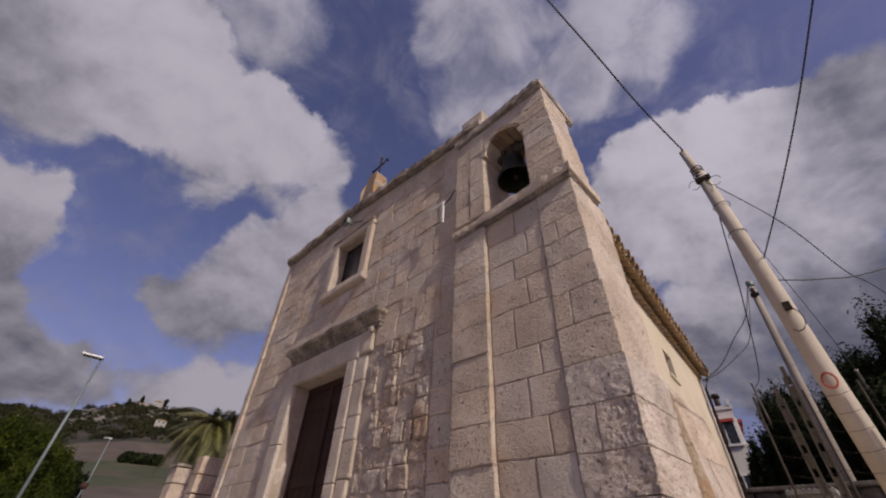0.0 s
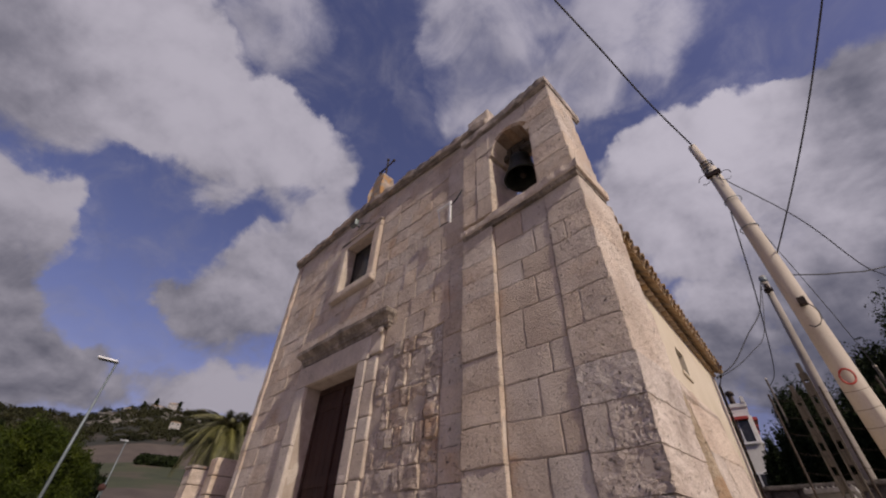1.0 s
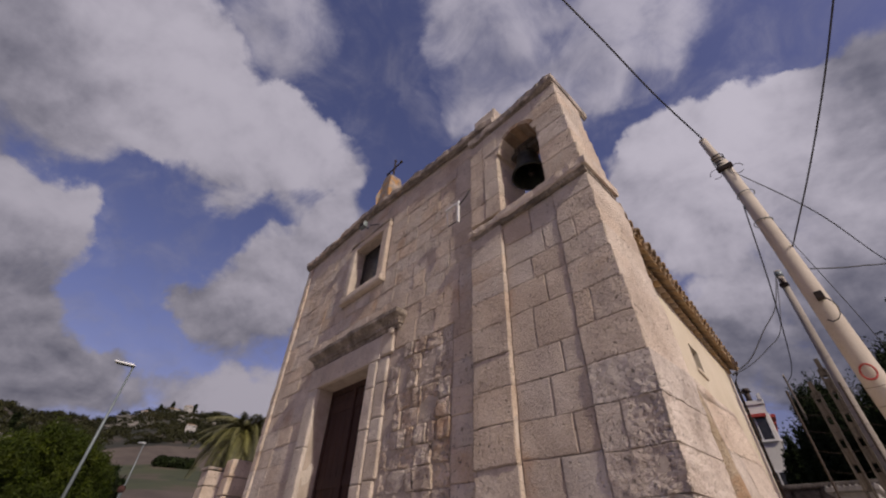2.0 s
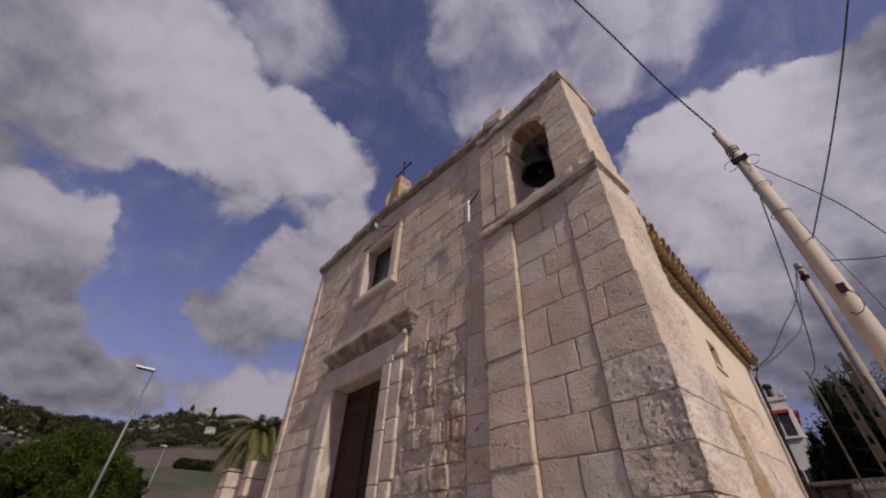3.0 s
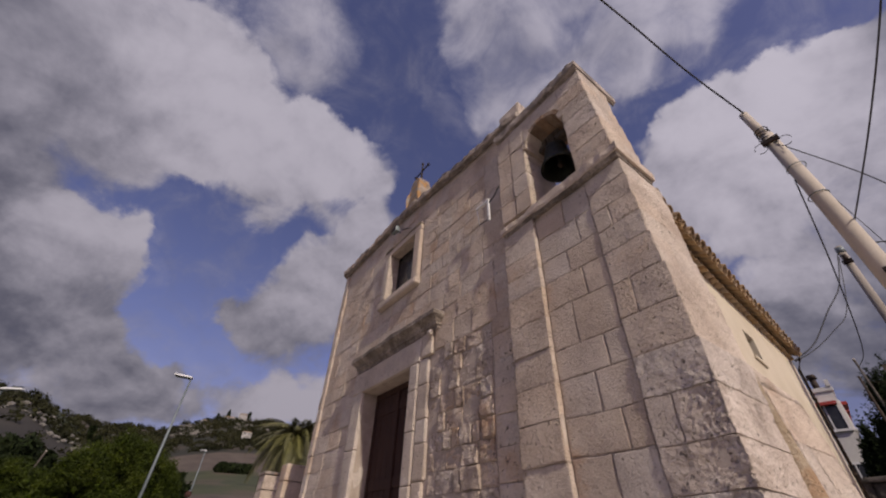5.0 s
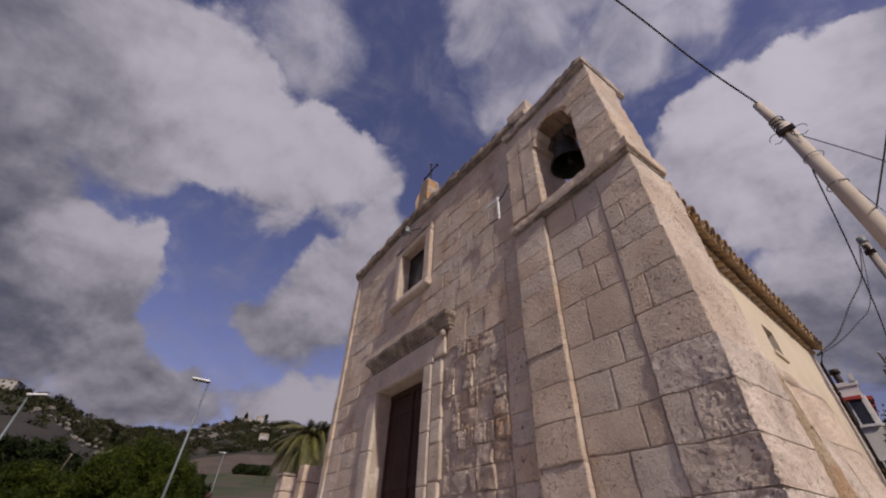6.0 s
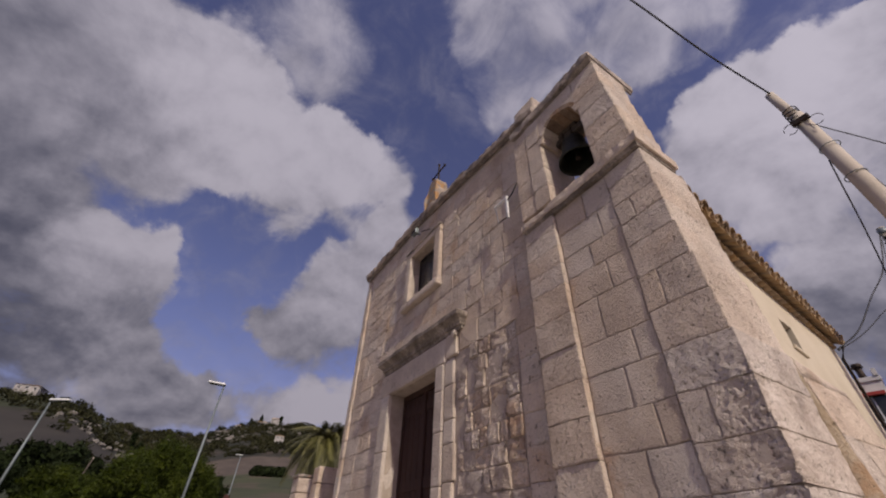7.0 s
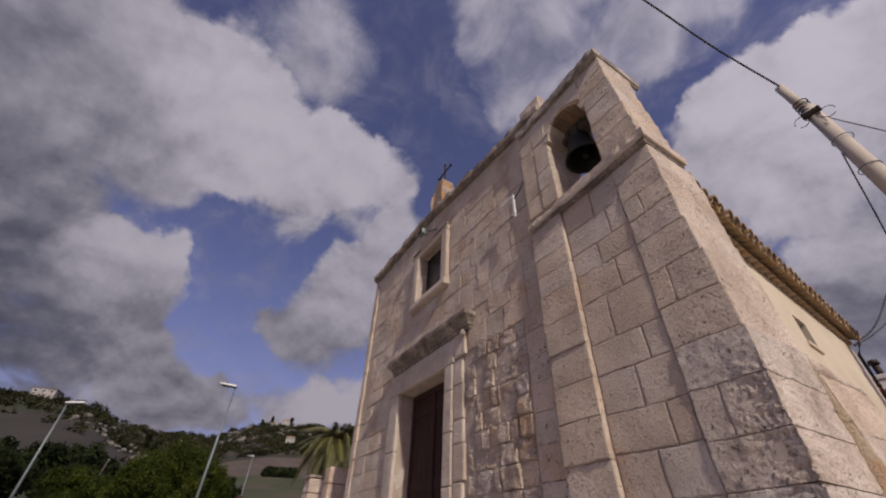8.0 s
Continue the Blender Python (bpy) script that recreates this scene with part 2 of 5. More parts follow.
        nt.links.new(bp.outputs[0], b.inputs["Normal"])
    if leaf:
        b.inputs["Specular IOR Level"].default_value = 0.12
    return m


ORANGE, CRUST, PALE = (0.42, 0.22, 0.10), (0.13, 0.11, 0.10), (0.60, 0.53, 0.46)
M_STONE = material("limestone", [(0.43, 0.342, 0.278), (0.57, 0.466, 0.38), (0.67, 0.564, 0.468)], 2.2, 0.92, 1.0, 38, each=0.06, pits=0.7,
                   patches=[(PALE, 4.0, 0.55, 0.18, 0.5), (ORANGE, 1.1, 0.54, 0.16, 0.36), (CRUST, 6.5, 0.64, 0.09, 0.40), ((0.24, 0.20, 0.175), 1.7, 0.60, 0.14, 0.25)])
M_RUBBLE = material("weathered_rubble", [(0.37, 0.285, 0.225), (0.52, 0.415, 0.335), (0.64, 0.54, 0.45)], 3.5, 0.95, 1.0, 30, each=0.09, pits=0.9,
                    patches=[(ORANGE, 1.8, 0.52, 0.16, 0.42), (CRUST, 5.0, 0.60, 0.08, 0.5)])
M_SMOOTH = material("dressed_stone", [(0.43, 0.352, 0.295), (0.54, 0.447, 0.37), (0.63, 0.537, 0.455)], 2.5, 0.88, 0.9, 50, each=0.05, pits=0.4, patches=[(ORANGE, 1.6, 0.62, 0.1, 0.3), (CRUST, 7.0, 0.66, 0.06, 0.4)])
M_MORTAR = material("old_mortar", [(0.30, 0.24, 0.195), (0.47, 0.385, 0.32)], 5, 0.95, 0.5, 60, patches=[(PALE, 1.2, 0.55, 0.15, 0.5)])
M_CAP = material("lichened_coping", [(0.25, 0.21, 0.17), (0.38, 0.31, 0.26), (0.46, 0.39, 0.33)], 4, 0.95, 0.7, 40, each=0.12, pits=0.5, patches=[(CRUST, 3.5, 0.46, 0.14, 0.8), (ORANGE, 2.2, 0.60, 0.1, 0.5)])
# black crust of the mouldings, with the shade under the copings in its tone
M_CRUST_SHADE = material("crusted_and_shaded_stone", [(0.10, 0.08, 0.066), (0.21, 0.172, 0.142), (0.40, 0.335, 0.285)], 5, 0.95, 0.8, 40, pits=0.5, patches=[(ORANGE, 3.0, 0.62, 0.1, 0.3)])
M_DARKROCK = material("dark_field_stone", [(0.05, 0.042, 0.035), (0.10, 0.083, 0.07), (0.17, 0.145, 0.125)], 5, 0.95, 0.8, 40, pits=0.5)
# ochre of the small house; on the buttress front it stands for shade
M_SAND_SHADE = material("sandstone_and_shade_tan", [(0.34, 0.25, 0.16), (0.43, 0.335, 0.235), (0.51, 0.42, 0.32)], 2.5, 0.93, 0.8, 50, pits=0.4, patches=[(ORANGE, 2.5, 0.55, 0.1, 0.5), (PALE, 2.0, 0.5, 0.15, 0.6)])
M_PLASTER = material("cream_plaster", [(0.46, 0.385, 0.285), (0.53, 0.455, 0.35), (0.58, 0.505, 0.40)], 1.1, 0.9, 0.15, 80, patches=[((0.40, 0.33, 0.25), 0.8, 0.60, 0.15, 0.35)])
M_TILE = material("clay_roof_tile", [(0.17, 0.11, 0.065), (0.27, 0.185, 0.11), (0.36, 0.27, 0.17)], 6, 0.9, 0.4, 60, each=0.18, patches=[(CRUST, 6, 0.58, 0.1, 0.6)])
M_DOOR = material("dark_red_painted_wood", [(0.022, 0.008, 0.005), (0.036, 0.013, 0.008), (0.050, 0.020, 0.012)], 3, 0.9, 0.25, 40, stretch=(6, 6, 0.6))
M_IRON = material("rusty_iron", [(0.025, 0.02, 0.018), (0.06, 0.04, 0.03)], 12, 0.7, 0.3, 80, metal=0.6)
M_BRONZE = material("patinated_bronze", [(0.018, 0.018, 0.015), (0.04, 0.042, 0.034), (0.06, 0.065, 0.05)], 8, 0.5, 0.2, 60, metal=0.7)
M_WOODOLD = material("grey_old_wood", [(0.035, 0.028, 0.022), (0.075, 0.06, 0.048), (0.12, 0.10, 0.082)], 4, 0.9, 0.5, 50, stretch=(6, 6, 0.5))
M_CONCRETE = material("pole_concrete", [(0.36, 0.31, 0.25), (0.45, 0.39, 0.32), (0.50, 0.44, 0.37)], 2, 0.85, 0.2, 70, stretch=(1, 1, 0.4))
M_POLE = material("grey_weathered_concrete", [(0.21, 0.18, 0.15), (0.27, 0.235, 0.20), (0.32, 0.28, 0.245)], 3, 0.9, 0.3, 60, stretch=(1, 1, 0.4))
M_GALV = material("galvanised_steel", [(0.13, 0.155, 0.16), (0.19, 0.215, 0.22)], 5, 0.5, 0.05, 60, metal=0.3)
M_LAMP = material("white_lamp_housing", [(0.66, 0.66, 0.66), (0.78, 0.78, 0.77)], 8, 0.35, 0.02, 60)
M_CABLE = material("black_cable", [(0.012, 0.012, 0.014), (0.025, 0.024, 0.026)], 20, 0.6, 0.0, 60)
M_WHITE = material("white_paint", [(0.62, 0.60, 0.58), (0.74, 0.72, 0.70)], 6, 0.6, 0.1, 60, patches=[((0.35, 0.3, 0.27), 5, 0.62, 0.1, 0.4)])
M_RED = material("red_paint", [(0.30, 0.03, 0.02), (0.42, 0.05, 0.04)], 9, 0.7, 0.1, 60)
M_DARK = material("dark_interior", [(0.012, 0.010, 0.009), (0.02, 0.017, 0.015)], 3, 0.9, 0.1, 30)
M_GLASS = material("dusty_window_glass", [(0.015, 0.015, 0.017), (0.03, 0.03, 0.032)], 4, 0.25, 0.0, 60)
M_HOUSE = material("weathered_house_paint", [(0.22, 0.205, 0.19), (0.32, 0.30, 0.28), (0.38, 0.36, 0.34)], 0.6, 0.85, 0.1, 8, patches=[((0.18, 0.16, 0.14), 0.9, 0.58, 0.12, 0.5)])
M_VILLA = material("white_house_plaster", [(0.50, 0.47, 0.44), (0.60, 0.57, 0.53), (0.66, 0.63, 0.59)], 0.6, 0.85, 0.1, 8, patches=[((0.36, 0.33, 0.30), 0.9, 0.6, 0.12, 0.4)])
# tones lowered so the hills look as if under cloud shadow
M_GROUND = material("dry_grass_and_fields", [(0.010, 0.011, 0.005), (0.020, 0.019, 0.010), (0.034, 0.028, 0.019)], 0.05, 0.95, 0.4, 1.5,
                    patches=[((0.06, 0.045, 0.033), 0.018, 0.52, 0.04, 0.9), ((0.028, 0.036, 0.012), 0.012, 0.53, 0.05, 0.8), ((0.14, 0.125, 0.11), 0.09, 0.68, 0.05, 0.5)])
M_FIELD = material("ploughed_earth", [(0.055, 0.040, 0.029), (0.078, 0.058, 0.043), (0.10, 0.077, 0.058)], 0.06, 0.95, 0.3, 1.2, stretch=(1, 3, 1))
M_FALLOW = material("dark_fallow_field", [(0.018, 0.015, 0.011), (0.027, 0.022, 0.016), (0.036, 0.030, 0.022)], 0.05, 0.95, 0.3, 1.2, stretch=(1, 2, 1))
M_MEADOW = material("green_meadow", [(0.026, 0.032, 0.011), (0.042, 0.048, 0.017), (0.065, 0.064, 0.026)], 0.05, 0.95, 0.4, 1.2, patches=[((0.075, 0.055, 0.036), 0.06, 0.52, 0.06, 0.8), ((0.018, 0.024, 0.008), 0.11, 0.56, 0.06, 0.7)])
M_BOUNCE_PAVING = material("pale_bounce_paving", [(0.33, 0.295, 0.255), (0.42, 0.38, 0.33), (0.48, 0.44, 0.385)], 0.8, 0.92, 0.5, 40)
M_LEAF = material("pine_foliage", [(0.013, 0.021, 0.003), (0.031, 0.043, 0.006), (0.062, 0.076, 0.012)], 0.9, 0.7, 0.0, 6, each=0.35, leaf=True)
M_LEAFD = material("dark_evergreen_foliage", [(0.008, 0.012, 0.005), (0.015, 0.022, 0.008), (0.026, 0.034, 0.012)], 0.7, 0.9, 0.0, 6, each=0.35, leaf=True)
# the scrub's colour holds cloud shade too
M_SCRUB = material("hill_scrub", [(0.014, 0.015, 0.007), (0.026, 0.027, 0.012), (0.045, 0.043, 0.019)], 0.05, 0.8, 0.0, 1, each=0.4, leaf=True)
M_PALM = material("palm_frond", [(0.07, 0.072, 0.024), (0.12, 0.115, 0.042), (0.17, 0.155, 0.062)], 2, 0.6, 0.0, 9, each=0.25)
M_BARK = material("bark", [(0.06, 0.045, 0.032), (0.11, 0.085, 0.06)], 5, 0.95, 0.6, 30)
M_ROCK = material("pale_rock", [(0.13, 0.12, 0.105), (0.24, 0.22, 0.195)], 0.3, 0.95, 0.4, 2)


# ---- mesh helpers ----
def obj(name, verts, faces, mat, parent=None, label="", smooth=False):
    me = bpy.data.meshes.new(name)
    me.from_pydata([tuple(v) for v in verts], [], faces)
    me.materials.append(mat)
    if smooth:
        me.polygons.foreach_set("use_smooth", [True] * len(me.polygons))
    me.update()
    ob = new(name, me)
    if parent is not None:
        ob.parent = parent
    if label:
        tagged(ob, label)
    return ob


def part(name, bm, mat, parent=None, label="", smooth=False):
    me = bpy.data.meshes.new(name)
    bmesh.ops.recalc_face_normals(bm, faces=bm.faces)
    bm.to_mesh(me)
    bm.free()
    me.materials.append(mat)
    if smooth:
        me.polygons.foreach_set("use_smooth", [True] * len(me.polygons))
    ob = new(name, me)
    if parent is not None:
        ob.parent = parent
    if label:
        tagged(ob, label)
    return ob


def thing(name, label, category, loc=(0, 0, 0), group="", kind=""):
    ob = new(name)
    ob.location = loc
    ob.empty_display_size = 0.2
    return tagged(ob, label, category, group, kind)


def add_box(bm, x0, x1, y0, y1, z0, z1, bevel=0.0):
    vs = [bm.verts.new((x, y, z)) for x in (x0, x1) for y in (y0, y1) for z in (z0, z1)]
    fs = [bm.faces.new([vs[i] for i in f]) for f in ((0, 1, 3, 2), (4, 6, 7, 5), (0, 4, 5, 1), (2, 3, 7, 6), (0, 2, 6, 4), (1, 5, 7, 3))]
    if bevel:
        edges = list({e for f in fs for e in f.edges})
        bmesh.ops.bevel(bm, geom=edges, offset=bevel, segments=2, affect="EDGES", profile=0.6)


def add_wall(bm, xs, zs, y0, y1, empty):
    """One wall on a grid of lines xs and zs, with some cells left open as openings."""
    vs = {}

    def v(i, j, y):
        if (i, j, y) not in vs:
            vs[(i, j, y)] = bm.verts.new((xs[i], y, zs[j]))
        return vs[(i, j, y)]

    def solid(i, j):
        return 0 <= i < len(xs) - 1 and 0 <= j < len(zs) - 1 and (i, j) not in empty
    for i in range(len(xs) - 1):
        for j in range(len(zs) - 1):
            if not solid(i, j):
                continue
            for y in (y0, y1):
                bm.faces.new((v(i, j, y), v(i + 1, j, y), v(i + 1, j + 1, y), v(i, j + 1, y)))
            for di, dj, a, c in ((-1, 0, (i, j), (i, j + 1)), (1, 0, (i + 1, j), (i + 1, j + 1)), (0, -1, (i, j), (i + 1, j)), (0, 1, (i, j + 1), (i + 1, j + 1))):
                if not solid(i + di, j + dj):
                    bm.faces.new((v(*a, y0), v(*c, y0), v(*c, y1), v(*a, y1)))


def box(name, x0, x1, y0, y1, z0, z1, mat, parent=None, bevel=0.0, label=""):
    bm = bmesh.new()
    add_box(bm, x0, x1, y0, y1, z0, z1, bevel)
    return part(name, bm, mat, parent, label)


def add_tube(bm, pts, radii, sides=10, cap=True):
    """A round bar through points, with a radius at each."""
    rings = []
    pts = [Vector(p) for p in pts]
    for i, p in enumerate(pts):
        d = (pts[min(i + 1, len(pts) - 1)] - pts[max(i - 1, 0)]).normalized()
        a = d.cross(Vector((0, 0, 1)) if abs(d.z) < 0.9 else Vector((1, 0, 0))).normalized()
        b = d.cross(a)
        r = radii[i] if isinstance(radii, (list, tuple)) else radii
        rings.append([bm.verts.new(p + (a * math.cos(t) + b * math.sin(t)) * r) for t in [2 * math.pi * k / sides for k in range(sides)]])
    for r0, r1 in zip(rings, rings[1:]):
        for k in range(sides):
            bm.faces.new((r0[k], r0[(k + 1) % sides], r1[(k + 1) % sides], r1[k]))
    if cap:
        bm.faces.new(rings[0])
        bm.faces.new(rings[-1])


def tube(name, pts, radii, mat, parent=None, sides=10, label="", smooth=True):
    bm = bmesh.new()
    add_tube(bm, pts, radii, sides)
    return part(name, bm, mat, parent, label, smooth)


def axis_steps(length, n, b):
    e = min(2.4 * b, length * 0.3)
    inner = [e + (length - 2 * e) * i / n for i in range(n + 1)]
    return [0.0, b] + inner + [length - b, length]


def block(name, lo, hi, mat, parent, n=(3, 1, 2), b=0.02, rough=0.006, freq=7.0, wear=0.0, chip=0.0, weight=None):
    """One hewn block between two corners: rounded edges, uneven faces; wear eats at its upper and outer edges."""
    lo, hi = Vector(lo), Vector(hi)
    size = hi - lo
    b = min(b, min(size) * 0.4)
    st = [axis_steps(size[k], n[k], b) for k in range(3)]
    index, verts, faces = {}, [], []

    def vid(i, j, k):
        key = (i, j, k)
        if key not in index:
            p = Vector((st[0][i], st[1][j], st[2][k]))
            q = Vector([min(max(p[a], b), size[a] - b) for a in range(3)])
            d = p - q
            out = d.normalized() if d.length > 1e-9 else Vector()
            edge = sum(1 for a in range(3) if abs(d[a]) > 1e-9)
            p = q + out * b
            w = lo + p
            if parent in WARPED:
                w = w + warp(w)
            amt = rough * noise.noise(w * freq) + rough * 0.6 * noise.noise(w * freq * 2.7 + Vector((3, 1, 2)))
            if edge > 1:
                amt -= chip * max(0.0, 0.25 + noise.noise(w * 5.0 + Vector((9, 4, 7))) + 0.6 * noise.noise(w * 13.0))
            if wear:
                k = weight(w) if weight else 1.0
                amt -= k * wear * (0.45 * max(0.0, 0.15 + noise.fractal(w * 4.5, 0.8, 2.1, 4)) + 0.8 * abs(noise.noise(Vector((w.x * 9, w.y * 9, w.z * 19)))) + 1.0 * abs(noise.noise(w * 33)))
            w = w + Vector((out.x, out.y, out.z * (0.12 if wear else 0.6))) * amt
            index[key] = len(verts)
            verts.append(w)
        return index[key]

    m = [len(s) - 1 for s in st]
    for i in range(m[0]):
        for k in range(m[2]):
            faces.append((vid(i, 0, k), vid(i + 1, 0, k), vid(i + 1, 0, k + 1), vid(i, 0, k + 1)))
            faces.append((vid(i, m[1], k), vid(i, m[1], k + 1), vid(i + 1, m[1], k + 1), vid(i + 1, m[1], k)))
    for j in range(m[1]):
        for k in range(m[2]):
            faces.append((vid(0, j, k), vid(0, j, k + 1), vid(0, j + 1, k + 1), vid(0, j + 1, k)))
            faces.append((vid(m[0], j, k), vid(m[0], j + 1, k), vid(m[0], j + 1, k + 1), vid(m[0], j, k + 1)))
    for i in range(m[0]):
        for j in range(m[1]):
            faces.append((vid(i, j, 0), vid(i, j + 1, 0), vid(i + 1, j + 1, 0), vid(i + 1, j, 0)))
            faces.append((vid(i, j, m[2]), vid(i + 1, j, m[2]), vid(i + 1, j + 1, m[2]), vid(i, j + 1, m[2])))
    return obj(name, verts, faces, mat, parent, smooth=True)


WARPED = []


def warp(w):
    """Old courses wander: neighbouring stones share the same drift."""
    return Vector((0.012 * noise.noise(Vector((w.x * 0.9, 0.0, w.z * 2.2))) + 0.008 * noise.noise(Vector((w.x * 4, 1.0, w.z * 6))), 0.0,
                   0.020 * noise.noise(Vector((w.x * 1.5 + 7, 3.0, w.z * 1.2))) + 0.007 * noise.noise(Vector((w.x * 6, 5.0, w.z * 3)))))


def ramp_at(rows, v):
    for (a, fa), (c, fc) in zip(rows, rows[1:]):
        if v <= c:
            return fa + (fc - fa) * max(0.0, (v - a) / (c - a))
    return rows[-1][1]


# ---- ground ----
RIDGE = [(-180, 7), (-60, 7), (-10, 9), (30, 10), (60, 12.2), (72, 12.7), (76, 13.2), (80, 13.0), (84, 11.8), (87, 10.6), (91, 10.2), (94, 10.6), (97, 11.2), (101, 12.0), (107, 11.4), (130, 9), (180, 7)]


def ground_z(x, y):
    dx, dy = x - EYE[0], y - EYE[1]
    r, az = math.hypot(dx, dy), math.degrees(math.atan2(-dx, dy))
    el = ramp_at(RIDGE, az)
    far = 430.0 if 70 < az < 90 else 430.0 - 190.0 * min(1.0, max(0.0, (az - 90) / 8.0)) if az >= 90 else 430.0
    s = min(1.0, max(0.0, (r - 22.0) / (far - 22.0)))
    if dy < 0 and -70 < az - 180 * (1 if az > 0 else -1) < 70:
        s *= min(1.0, max(0.0, (r - 45.0) / 60.0))
    h = min(r, far) * math.tan(radians(el * s ** 0.5)) + 0.7 * s
    h += s * 2.2 * noise.noise(Vector((x * 0.02, y * 0.02, 0))) + s * 0.8 * noise.noise(Vector((x * 0.07, y * 0.07, 3)))
    return h - 0.7 * s


def build_ground():
    radii = [0.0, 4, 9, 16, 22, 27, 33, 40, 50, 62, 78, 95, 115, 140, 165, 190, 215, 240, 265, 290, 320, 350, 380, 405, 425, 440, 470, 550, 800, 1500, 3000]
    n = 480
    verts, faces = [(EYE[0], EYE[1], 0.0)], []
    for r in radii[1:]:
        for k in range(n):
            a = 2 * math.pi * k / n
            x, y = EYE[0] - r * math.sin(a), EYE[1] + r * math.cos(a)
            verts.append((x, y, ground_z(x, y)))
    for k in range(n):
        faces.append((0, 1 + k, 1 + (k + 1) % n))
    for i in range(len(radii) - 2):
        for k in range(n):
            a, c = 1 + i * n + k, 1 + i * n + (k + 1) % n
            faces.append((a, a + n, c + n, c))
    g = obj("ground", verts, faces, M_GROUND, smooth=True)
    g.data.materials.append(M_FIELD)
    g.data.materials.append(M_MEADOW)
    g.data.materials.append(M_FALLOW)
    for f in g.data.polygons:
        c = f.center
        r, az = math.hypot(c.x - EYE[0], c.y - EYE[1]), math.degrees(math.atan2(EYE[0] - c.x, c.y - EYE[1]))
        if 74.5 < az < 86 and 165 < r < 252 or 70 < az < 84 and 60 < r < 95:
            f.material_index = 1
        elif az > 88 and 85 < r < 200 and az < 112:
            f.material_index = 3
        elif 70 < az < 86 and 95 < r < 165:
            f.material_index = 2
    tagged(g, "rolling ground of dry grass and ploughed fields", "ground", kind="structure")
    # unseen apron, made pale and wide to throw sunlight up at the facade
    p = box("pavement", -16, 22, -30, 12, -0.10, 0.02, M_BOUNCE_PAVING, bevel=0.02)
    tagged(p, "unseen pale forecourt, added to bounce light onto the facade", "pavement", kind="structure")


build_ground()

# ---- the chapel ----
church = thing("chapel", "small old limestone chapel with a bell tower corner", "chapel")
FX0, FX1 = -7.88, -2.60            # main facade, left of the bell tower
DX0, DX1, DZ = -5.98, -4.57, 2.82  # doorway
WX0, WX1, WZ0, WZ1 = -5.64, -4.77, 4.39, 5.40   # facade window
BX0, BX1, BZ0, BZS = -2.10, -1.47, 4.10, 5.10   # bell opening, sill and springing
CORNER = [(0.0, -0.95), (2.2, -0.945), (2.9, -0.985), (4.2, -1.02), (5.9, -1.12)]
TD = 0.76                          # depth of the bell tower
TB = 0.58                          # depth of the belfry above its string course


def core_walls():
    bm = bmesh.new()
    y0, y1 = 0.029, 0.50
    add_wall(bm, [FX0 + 0.03, DX0, WX0, WX1, DX1, FX1], [0, DZ, WZ0, WZ1, 5.92], y0, y1, {(1, 0), (2, 0), (3, 0), (2, 2)})
    fac = part("facade_wall", bm, M_MORTAR, church)
    bm = bmesh.new()
    add_box(bm, FX1, -1.02, 0.035, TD - 0.03, 0, 3.0)
    add_box(bm, FX1, -1.07, 0.035, TD - 0.03, 3.0, BZ0)
    add_box(bm, FX1, BX0 - 0.02, 0.035, TB - 0.03, BZ0, 5.72)
    add_box(bm, BX1 + 0.02, -1.15, 0.035, TB - 0.03, BZ0, 5.72)
    # bedding close behind the faces of pilaster, panel and corner
    add_box(bm, FX1 + 0.01, -2.132, -0.038, 0.05, 0, 3.87)
    add_box(bm, -2.132, -1.42, 0.010, 0.05, 0, 3.87)
    add_box(bm, -1.42, -1.03, 0.001, 0.05, 0, 3.87)
    tow = part("bell_tower", bm, M_MORTAR, church)
    return fac, tow


facade, tower = core_walls()
WARPED += [facade, tower]


def arch_head():
    """The wall over the bell opening, cut by its round arch."""
    bm = bmesh.new()
    r, cx, n = (BX1 - BX0) / 2, (BX0 + BX1) / 2, 14
    loops = []
    for y in (-0.035, TB - 0.01):
        low = [bm.verts.new((cx - r * math.cos(math.pi * i / n), y, BZS + r * math.sin(math.pi * i / n))) for i in range(n + 1)]
        top = [bm.verts.new((BX0 - 0.0 + (BX1 - BX0) * i / n, y, 5.72)) for i in range(n + 1)]
        loops.append((low, top))
        for i in range(n):
            bm.faces.new((low[i], low[i + 1], top[i + 1], top[i]))
    (l0, t0), (l1, t1) = loops
    for i in range(n):
        bm.faces.new((l0[i], l1[i], l1[i + 1], l0[i + 1]))
        bm.faces.new((t0[i], t0[i + 1], t1[i + 1], t1[i]))
    bm.faces.new((l0[0], t0[0], t1[0], l1[0]))
    bm.faces.new((l0[-1], l1[-1], t1[-1], t0[-1]))
    part("arch_head", bm, M_STONE, church)


arch_head()


